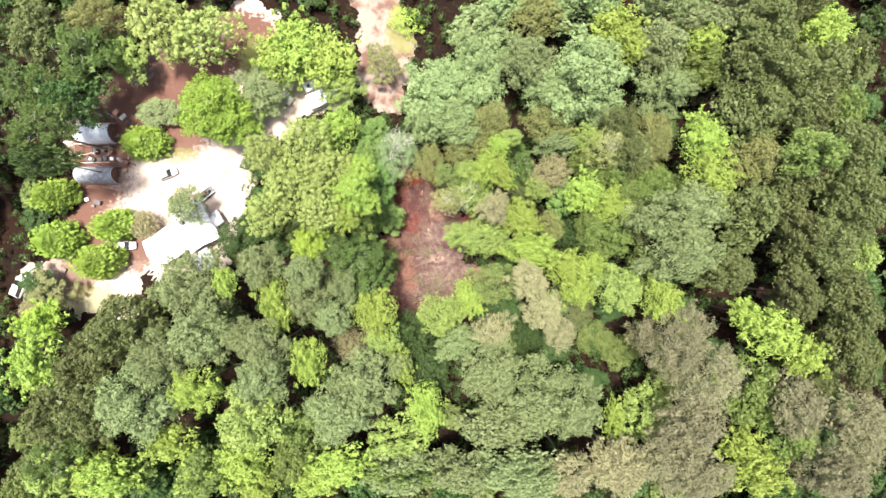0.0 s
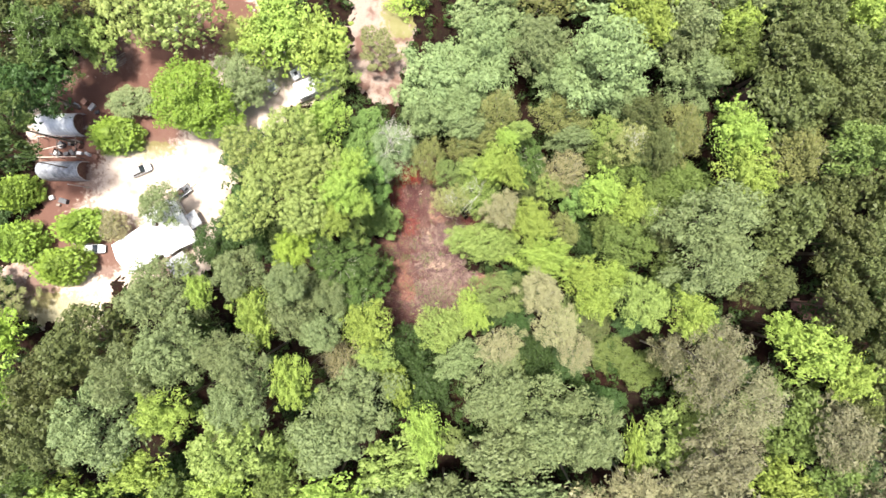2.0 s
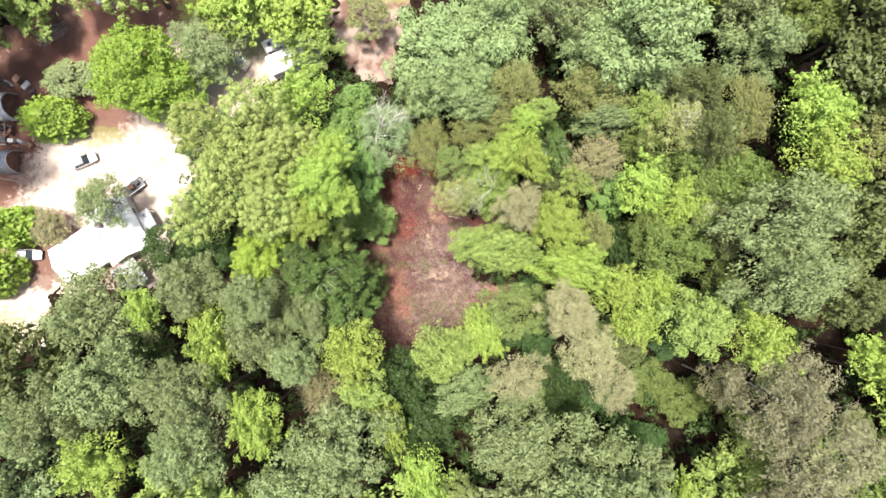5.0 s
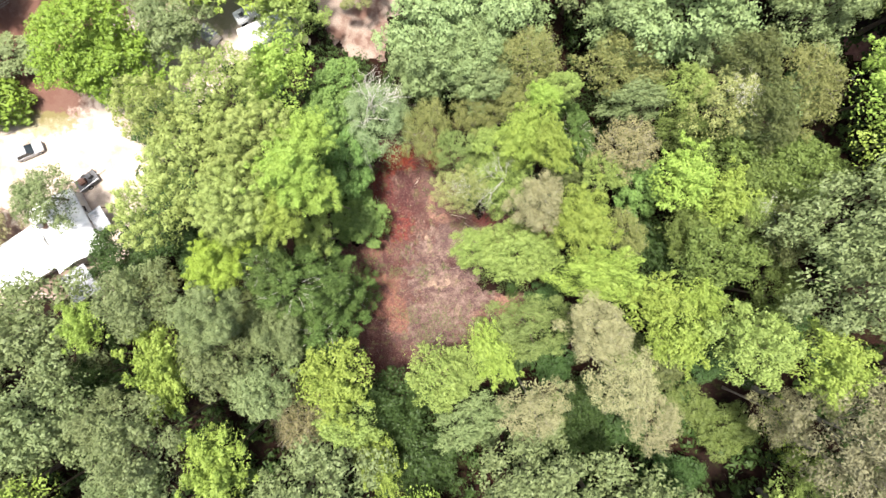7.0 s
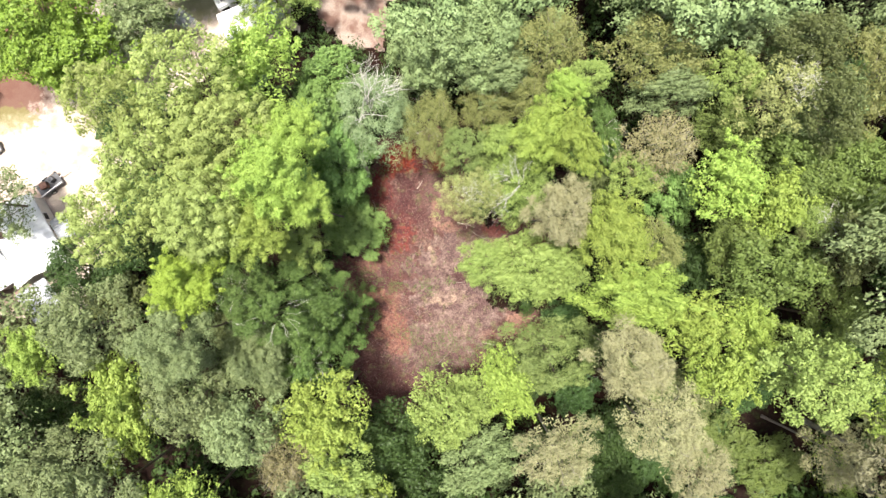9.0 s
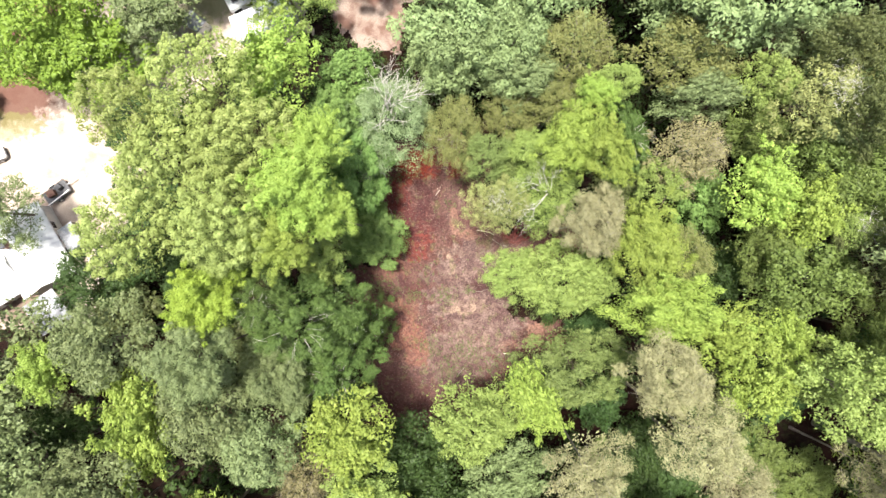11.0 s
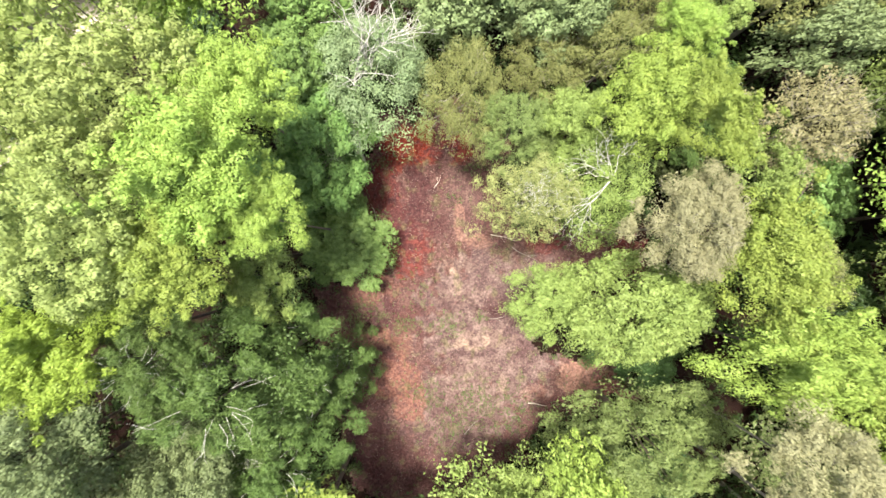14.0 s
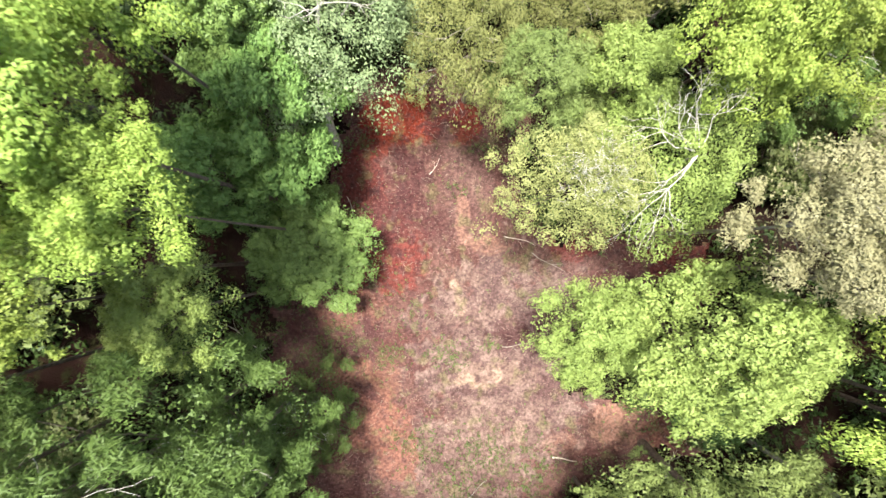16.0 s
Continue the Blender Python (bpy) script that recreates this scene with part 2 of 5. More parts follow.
def sand_ground():
    mat, nt, bsdf = material("pale_sand")
    fine = grain(nt, 12.0, 6.0)
    c = mix_rgb(nt, ramp(nt, fine, 0.3, 0.7), (0.33, 0.265, 0.215), (0.47, 0.40, 0.34))
    c = mix_rgb(nt, times(nt, ramp(nt, grain(nt, 0.35, 6.0), 0.5, 0.68), 0.6), c, (0.20, 0.135, 0.10))
    # brown soil; the same brown paints the shade round yard trees, sheds and frame
    brown = mix_rgb(nt, fine, (0.075, 0.034, 0.026), (0.155, 0.085, 0.064))
    for cx, cy, rx, ry, much in ((-74.5, 12.8, 8, 5, 1.0), (-63.0, 22.2, 13, 7, 1.0), (-43.9, 37.5, 9, 7, 1.0), (-53.7, 31.6, 8, 7, 1.0), (-57.0, 16.4, 5, 3, 0.9), (-76.8, 3.9, 6, 4, 0.8), (-60.3, 29.4, 13.44, 8.64, 0.9), (-66.1, -7.7, 3.84, 4.8, 0.8), (-78.8, -13, 3.84, 5.76, 0.7), (-76.4, -2.6, 4.8, 4.8, 0.8), (-49, 40.3, 8.64, 4.8, 0.9), (-72.1, 31.3, 8.64, 5.76, 0.9), (-45.1, 38.3, 8.64, 4.8, 0.8), (-69.8, 22.5, 8.64, 6.72, 0.9), (-56, 16.8, 5.76, 4.8, 0.6), (-75.9, 7, 8.64, 8.64, 0.6), (-18, 41.4, 4.8, 5.76, 0.35), (-81.6, -14, 6.72, 5.76, 0.5), (-82, 0.5, 9, 9, 0.95), (-75.5, 4.4, 5.5, 2.6, 1.0), (-66, -4.5, 7, 5.5, 0.8), (-77, -6.5, 5, 4, 0.9), (-55, -9, 4, 3, 0.7)):
        c = mix_rgb(nt, times(nt, blob(nt, cx, cy, rx, ry, 0.5), much), c, brown)
    grass = mix_rgb(nt, fine, (0.10, 0.115, 0.03), (0.24, 0.24, 0.085))
    for cx, cy, rx, ry, much in ((-40.1, 34.4, 4.8, 4.8, 0.9), (-38.5, 11.1, 4.8, 5.76, 0.6), (-10.3, 42.4, 4.8, 4.8, 0.8), (-57.8, 12.9, 4.8, 1.92, 0.5), (-76, -19, 9, 4, 0.55), (-33.2, 29.5, 4.8, 3.84, 0.6)):
        c = mix_rgb(nt, times(nt, blob(nt, cx, cy, rx, ry, 0.6), much), c, grass)
    nt.links.new(c, bsdf.inputs["Base Color"])
    bsdf.inputs["Roughness"].default_value = 0.95
    bsdf.inputs["Specular IOR Level"].default_value = 0.08
    relief(nt, bsdf, grain(nt, 6.0, 6.0), 0.5, 0.06)
    return mat


def track_ground():
    mat, nt, bsdf = material("grey_dirt_track")
    fine = grain(nt, 12.0, 6.0)
    c = mix_rgb(nt, ramp(nt, fine, 0.3, 0.7), (0.19, 0.14, 0.115), (0.32, 0.255, 0.21))
    c = mix_rgb(nt, ramp(nt, grain(nt, 0.25, 6.0), 0.45, 0.62), c, (0.13, 0.075, 0.058))
    c = mix_rgb(nt, times(nt, blob(nt, -9.3, 40.4, 3.8, 5.8, 0.6), 0.8), c, (0.16, 0.16, 0.055))
    nt.links.new(c, bsdf.inputs["Base Color"])
    bsdf.inputs["Roughness"].default_value = 0.95
    bsdf.inputs["Specular IOR Level"].default_value = 0.08
    relief(nt, bsdf, grain(nt, 6.0, 6.0), 0.5, 0.06)
    return mat


def plain(name, low, high, rough=0.7, scale=5.0, metal=0.0, bump=0.1):
    mat, nt, bsdf = material(name)
    n = grain(nt, scale, 6.0)
    nt.links.new(mix_rgb(nt, ramp(nt, n, 0.3, 0.7), low, high), bsdf.inputs["Base Color"])
    bsdf.inputs["Roughness"].default_value = rough
    bsdf.inputs["Metallic"].default_value = metal
    relief(nt, bsdf, n, bump, 0.02)
    return mat


ROOF = plain("white_roof_sheet", (0.66, 0.67, 0.68), (0.82, 0.82, 0.80), 0.45, 0.8)
GREY_ROOF = plain("weathered_grey_sheet", (0.15, 0.155, 0.17), (0.36, 0.37, 0.39), 0.5, 1.2)
RUST = plain("rusty_sheet", (0.11, 0.05, 0.035), (0.22, 0.12, 0.085), 0.8, 2.0)
SIDING = plain("pale_siding", (0.50, 0.49, 0.46), (0.64, 0.62, 0.58), 0.7, 2.0)
WOOD = plain("weathered_timber", (0.10, 0.075, 0.06), (0.26, 0.21, 0.17), 0.9, 4.0)
DARK = plain("dark_rubber", (0.015, 0.015, 0.016), (0.035, 0.034, 0.033), 0.8, 8.0)
GLASS = plain("tinted_glass", (0.015, 0.02, 0.024), (0.03, 0.035, 0.04), 0.08, 1.0, 0.0, 0.0)
SILVER = plain("silver_paint", (0.30, 0.31, 0.32), (0.40, 0.40, 0.41), 0.25, 1.0, 0.3, 0.0)
WHITE = plain("white_paint", (0.72, 0.72, 0.71), (0.82, 0.81, 0.79), 0.35, 1.0, 0.0, 0.02)
CHARCOAL = plain("charcoal_paint", (0.05, 0.05, 0.055), (0.09, 0.09, 0.095), 0.4, 2.0)
STEEL = plain("galvanised_steel", (0.40, 0.41, 0.42), (0.60, 0.60, 0.60), 0.45, 3.0, 0.6)
CHIP = leaf_material("wood_chips", (0.065, 0.036, 0.03), (0.36, 0.27, 0.225), 0.0, 0.0)
WEED = leaf_material("low_weeds", (0.06, 0.088, 0.028), (0.135, 0.165, 0.062), 0.3, 0.0)
SHRUB = leaf_material("shrub_leaves", (0.024, 0.048, 0.012), (0.064, 0.096, 0.028), 0.3, 0.0)

# ---------------------------------------------------------------- mesh tools


def mesh_of(name, verts, faces, mat, smooth=False):
    """A mesh from arrays; faces all with as many corners as the array is wide."""
    me = bpy.data.meshes.new(name)
    verts, faces = np.asarray(verts, np.float32), np.asarray(faces, np.int32)
    n, k = faces.shape
    me.vertices.add(len(verts))
    me.vertices.foreach_set("co", verts.ravel())
    me.loops.add(n * k)
    me.loops.foreach_set("vertex_index", faces.ravel())
    me.polygons.add(n)
    me.polygons.foreach_set("loop_start", np.arange(0, n * k, k, dtype=np.int32))
    me.polygons.foreach_set("use_smooth", np.full(n, smooth))
    me.update(calc_edges=True)
    me.validate()
    me.materials.append(mat)
    return me


def unit(v):
    return v / np.maximum(np.linalg.norm(v, axis=-1, keepdims=True), 1e-6)


def leaf_cards(p, normal, along, length, width, fold=0.25, corners=4):
    """One pointed leaf spray at each p: four corners and folded, or three."""
    n = unit(normal)
    a = unit(along - n * (along * n).sum(1, keepdims=True))
    b = np.cross(n, a)
    length, width = length[:, None], width[:, None]
    base, tip = p - a * length * 0.5, p + a * length * 0.5
    if corners == 3:
        verts = np.stack([base + b * width * 0.5, tip, base - b * width * 0.5], 1).reshape(-1, 3)
        return verts, np.arange(len(p) * 3).reshape(-1, 3)
    mid = p - a * length * 0.08 - n * width * fold
    verts = np.stack([base, mid + b * width * 0.5, tip, mid - b * width * 0.5], 1).reshape(-1, 3)
    return verts, np.arange(len(p) * 4).reshape(-1, 4)


def tube(points, radii, sides=6):
    """A tapered tube along points, closed at its tip."""
    pts = np.asarray(points, float)
    verts, faces = [], []
    for i, (p, r) in enumerate(zip(pts, radii)):
        d = unit(pts[min(i + 1, len(pts) - 1)] - pts[max(i - 1, 0)])
        u = unit(np.cross(d, (0.31, 0.93, 0.2)))
        v = np.cross(d, u)
        for k in range(sides):
            a = 2 * math.pi * k / sides
            verts.append(p + r * (u * math.cos(a) + v * math.sin(a)))
    for i in range(len(pts) - 1):
        for k in range(sides):
            faces.append((i * sides + k, i * sides + (k + 1) % sides, (i + 1) * sides + (k + 1) % sides, (i + 1) * sides + k))
    return np.array(verts), np.array(faces)


def joined(pieces):
    verts, faces, at = [], [], 0
    for v, f in pieces:
        verts.append(v)
        faces.append(f + at)
        at += len(v)
    return np.concatenate(verts), np.concatenate(faces)


def part(name, bm, mat, parent, label=""):
    me = bpy.data.meshes.new(name)
    bm.to_mesh(me)
    bm.free()
    me.materials.append(mat)
    ob = new(name, me)
    ob.parent = parent
    if label:
        ob["label"] = label
    return ob


def box_bm(x0, y0, z0, x1, y1, z1, bevel=0.02):
    bm = bmesh.new()
    bmesh.ops.create_cube(bm, size=1, matrix=Matrix.LocRotScale(((x0 + x1) / 2, (y0 + y1) / 2, (z0 + z1) / 2), None, (x1 - x0, y1 - y0, z1 - z0)))
    if bevel:
        bmesh.ops.bevel(bm, geom=bm.edges[:], offset=bevel, segments=1, affect="EDGES")
    return bm


def empty(name, m, label, category, group="", kind=""):
    ob = new(name)
    ob.matrix_basis = m
    return tagged(ob, label, category, group, kind)


# ---------------------------------------------------------------- ground


def inside(poly, x, y):
    """Even-odd test for arrays of points."""
    hit = np.zeros(np.shape(x), bool)
    for (ax, ay), (bx, by) in zip(poly, poly[1:] + poly[:1]):
        if ay != by:
            hit ^= ((ay > y) != (by > y)) & (x < (bx - ax) * (y - ay) / (by - ay) + ax)
    return hit


def swell(x, y):
    """The lie of the land, near enough level."""
    return 0.18 * np.sin(x * 0.11 + 1.3) * np.cos(y * 0.13) + 0.10 * np.sin(x * 0.31 + y * 0.23)


CLEARING = [(-12.6, 7.71), (-9.7, 12.35), (-1.98, 12.83), (1.4, 8.97), (1.4, 3.18), (3.81, 1.25), (7.67, 2.21), (13.46, 1.73), (14.42, -2.61), (5.74, -4.06), (4.29, -8.88),
            (10.56, -9.85), (13.94, -12.26), (10.56, -14.48), (4.78, -16.12), (2.36, -19.5), (-3.91, -26.25), (-8.74, -24.32), (-12.6, -20.46), (-14.04, -13.71), (-15.97, -7.92), (-14.53, -3.1), (-11.63, -1.17), (-11.15, 3.18)]
YARD = [(-83.6, -20.6), (-93.9, -17.9), (-92.3, -11.3), (-80.6, -9.2), (-79.7, 6.2), (-82.6, 18.4), (-74, 29.3), (-56.1, 39.3), (-42.4, 47.2), (-36.5, 45.3), (-35.3, 38.4), (-30.3, 31.5), (-21.6, 29.6), (-19.6, 23.8), (-31, 20.8),
        (-35.7, 15), (-40.3, 8.2), (-43.9, -0.4), (-46.8, -11.7), (-54.9, -12.8), (-65.1, -13.8), (-66.5, -22.3)]
ROAD = [(-24.1, 56.2), (-14, 56.2), (-9.5, 44.8), (-6.4, 38), (-7.7, 31.6), (-9.5, 22.9), (-12.8, 21.9), (-17.2, 25.3), (-19.7, 29.6), (-20.7, 33.5), (-18.4, 39.4)]



def ground_sheet():
    def steps(near, far):
        c = np.arange(-near, near + 0.1, 2.5)
        o = near + np.cumsum(8 * 1.45 ** np.arange(14))
        return np.concatenate([-o[::-1], c, o])
    xs, ys = steps(120, 0), steps(75, 0)
    x, y = np.meshgrid(xs, ys)
    z = swell(x, y) * np.clip(1.4 - np.hypot(x, y) / 400, 0, 1)
    idx = np.arange(x.size).reshape(x.shape)
    faces = np.stack([idx[:-1, :-1], idx[:-1, 1:], idx[1:, 1:], idx[1:, :-1]], -1).reshape(-1, 4)
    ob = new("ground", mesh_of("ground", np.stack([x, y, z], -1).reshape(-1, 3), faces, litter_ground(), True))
    tagged(ob, "dark brown forest floor covered with leaf litter, darkened for tree shade", "ground", kind="structure")


def patch_sheet(name, poly, step, mat, lift, rough, label):
    """A sheet of other soil on the ground, with a ragged rim that runs out into the litter."""
    px, py = [p[0] for p in poly], [p[1] for p in poly]
    x, y = np.meshgrid(np.arange(min(px) - 2, max(px) + 2, step), np.arange(min(py) - 2, max(py) + 2, step))
    wob = np.array([noise.noise((a * 0.35, b * 0.35, 3.1)) for a, b in zip(x.ravel(), y.ravel())]).reshape(x.shape)
    rag = np.array([noise.noise((a * 1.3, b * 1.3, 8.8)) for a, b in zip(x.ravel(), y.ravel())]).reshape(x.shape)
    keep = inside(poly, x + 2.2 * wob + 0.9 * rag, y - 2.2 * np.roll(wob, 3, 0) - 0.9 * np.roll(rag, 2, 1))
    fine = np.array([noise.noise((a * 1.7, b * 1.7, 0.4)) + 0.6 * noise.noise((a * 4.1, b * 4.1, 7.4)) for a, b in zip(x.ravel(), y.ravel())]).reshape(x.shape)
    z = swell(x, y) + lift + rough * (fine + 0.8)
    idx = np.arange(x.size).reshape(x.shape)
    quad = keep[:-1, :-1] & keep[1:, 1:]
    faces = np.stack([idx[:-1, :-1], idx[:-1, 1:], idx[1:, 1:], idx[1:, :-1]], -1)[quad]
    used, back = np.unique(faces, return_inverse=True)
    verts = np.stack([x, y, z], -1).reshape(-1, 3)[used]
    ob = new(name, mesh_of(name, verts, back.reshape(faces.shape), mat, True))
    tagged(ob, label, "ground", kind="structure")


ground_sheet()
patch_sheet("clearing_ground", CLEARING, 0.25, clearing_ground(), 0.05, 0.035, "cleared red clay strewn with wood chips and dry brush, some tree shade painted in")
SAND = sand_ground()
patch_sheet("yard_ground", YARD, 0.3, SAND, 0.06, 0.02, "sun-bleached sandy yard with brown soil patches and shade painted in brown")
RED_DIRT = plain("bare_red_dirt", (0.095, 0.043, 0.036), (0.17, 0.09, 0.075), 0.95, 1.5)
for cx, cy, w, d in ((72.0, -15.8, 4.6, 3.0), (56.1, 25.3, 4.5, 1.8)):
    patch_sheet("glade_ground", [(cx - w, cy), (cx - 0.6 * w, cy + d), (cx + 0.5 * w, cy + 0.9 * d), (cx + w, cy), (cx + 0.4 * w, cy - d), (cx - 0.5 * w, cy - 0.8 * d)], 0.4, RED_DIRT, 0.07, 0.02, "bare dull red soil in a gap of the wood")
patch_sheet("dirt_road", ROAD, 0.22, track_ground(), 0.10, 0.02, "pale sandy track between the trees")

# ---------------------------------------------------------------- trees
H0, R0 = 20.0, 5.0  # every tree is grown at this height and crown radius, then sized


def outline(rng):
    """A crown's uneven radius by direction."""
    ph = rng.uniform(0, 6.28, 4)
    return lambda a: 1 + 0.13 * np.sin(2 * a + ph[0]) + 0.11 * np.sin(3 * a + ph[1]) + 0.09 * np.sin(5 * a + ph[2]) + 0.05 * np.sin(8 * a + ph[3])


def dome(rng, n, small, large, drop, jitter=0.7, spread=0.92):
    """Clumps over a dome."""
    i = np.arange(n)
    a = i * 2.399963 + rng.uniform(0, 6.28)
    rr = R0 * np.sqrt((i + 0.5) / n) * spread * outline(rng)(a) + rng.normal(0, 0.22, n)
    z = H0 - drop * (np.abs(rr) / R0) ** 1.7 - 2.3 * jitter * rng.uniform(0, 1, n) ** 1.4 - large
    c = np.stack([rr * np.cos(a), rr * np.sin(a), z], 1)
    return c, rng.uniform(small, large, n)


def lobes(rng, n, small, large, drop, jitter=0.7, spread=0.9, per=13):
    """A crown of large lobes with dark clefts between them, each one knobbly with small clumps."""
    c, r = dome(rng, n, small, large, drop, jitter, spread)
    k = np.repeat(np.arange(n), per)
    j = np.tile(np.arange(per), n)
    up = 1 - 1.2 * (j + rng.uniform(0, 1, n * per)) / per
    a = 2.399963 * j + rng.uniform(0, 6.28, n)[k] + rng.normal(0, 0.3, n * per)
    side = np.sqrt(np.clip(1 - up ** 2, 0, 1))
    d = np.stack([side * np.cos(a), side * np.sin(a), up], 1)
    p = c[k] + d * (r[k] * rng.uniform(0.6, 0.98, n * per))[:, None]
    return np.concatenate([p, c]), np.concatenate([r[k] * rng.uniform(0.28, 0.48, n * per), 0.7 * r])


def knobbed(rng, c, r, per=5):
    """Small clumps set over the upper side of given ones."""
    k = np.repeat(np.arange(len(r)), per)
    d = unit(rng.normal(0, 1, (len(k), 3)) + (0, 0, 0.6))
    p = c[k] + d * (r[k] * rng.uniform(0.55, 0.95, len(k)))[:, None]
    return np.concatenate([p, c]), np.concatenate([r[k] * rng.uniform(0.35, 0.55, len(k)), 0.75 * r])


def fingers(rng, count, each, rise):
    """Clumps along limbs that reach outwards and upwards, large within and small at the tips."""
    cs, rs = [], []
    for k in range(count):
        a = 2.399963 * k + rng.uniform(-0.35, 0.35)
        reach = R0 * rng.uniform(0.72, 1.2) * (0.45 if k % 4 == 0 else 1)
        top = rng.uniform(11.5, 17.0) + (rise if k % 4 == 0 else 0)
        for j in range(each):
            f = 0.25 + 0.75 * j / (each - 1)
            w = rng.normal(0, 0.35, 3)
            cs.append((math.cos(a) * reach * f + w[0], math.sin(a) * reach * f + w[1], 12.5 + (top - 12.5) * f ** 0.8 + w[2] * 0.8))
            rs.append(0.98 - 0.5 * f + rng.uniform(-0.1, 0.15))
    return np.array(cs), np.array(rs)


def clump_leaves(rng, centres, radii, per_area, length, slim, squash=1.0, up=0.15, jumble=0.17, corners=4, shell=0.35, rough=0.06):
    """Leaf sprays over the upper skin of each clump, with some inside."""
    count = np.maximum((per_area * radii ** 2).astype(int), 6)
    which = np.repeat(np.arange(len(radii)), count)
    d = unit(rng.normal(0, 1, (len(which), 3)) + (0, 0, 0.45))
    lobe, phase, stretch = unit(rng.normal(0, 1, (len(radii), 3))), rng.uniform(0, 6.28, len(radii)), rng.uniform(0.72, 1.32, (len(radii), 3))
    uneven = 1 + 0.2 * np.sin(5.5 * (d * lobe[which]).sum(1) + phase[which])
    rad = radii[which] * rng.uniform(shell, 1.0, len(which)) ** 0.3 * rng.uniform(1 - rough, 1 + 1.2 * rough, len(which)) * uneven
    p = centres[which] + d * rad[:, None] * (1, 1, squash) * stretch[which]
    jumble = jumble + 0.4 * rough
    normal = d * 1.0 + np.array((0, 0, up)) + rng.normal(0, jumble, p.shape)
    along = d * (1, 1, 0.3) + rng.normal(0, 0.7, p.shape) - np.array((0, 0, 0.25))
    size = length * rng.uniform(0.65, 1.35, len(which))
    return leaf_cards(p, normal, along, size, size * slim, corners=corners)


def forked(rng, start, heading, length, radius, depth, out):
    """A bare limb that forks; each piece goes to out."""
    pts, p, h = [np.array(start)], np.array(start, float), unit(np.array(heading, float))
    for _ in range(3):
        h = unit(h + rng.normal(0, 0.16, 3) + (0, 0, 0.06))
        p = p + h * length / 3
        pts.append(p.copy())
    out.append(tube(pts, np.linspace(radius, radius * 0.6, 4), 6 if depth > 1 else 5))
    if depth:
        for _ in range(3 if depth > 1 else 2):
            forked(rng, p, h + rng.normal(0, 0.55, 3), length * rng.uniform(0.55, 0.8), radius * 0.55, depth - 1, out)


GROWN = {}


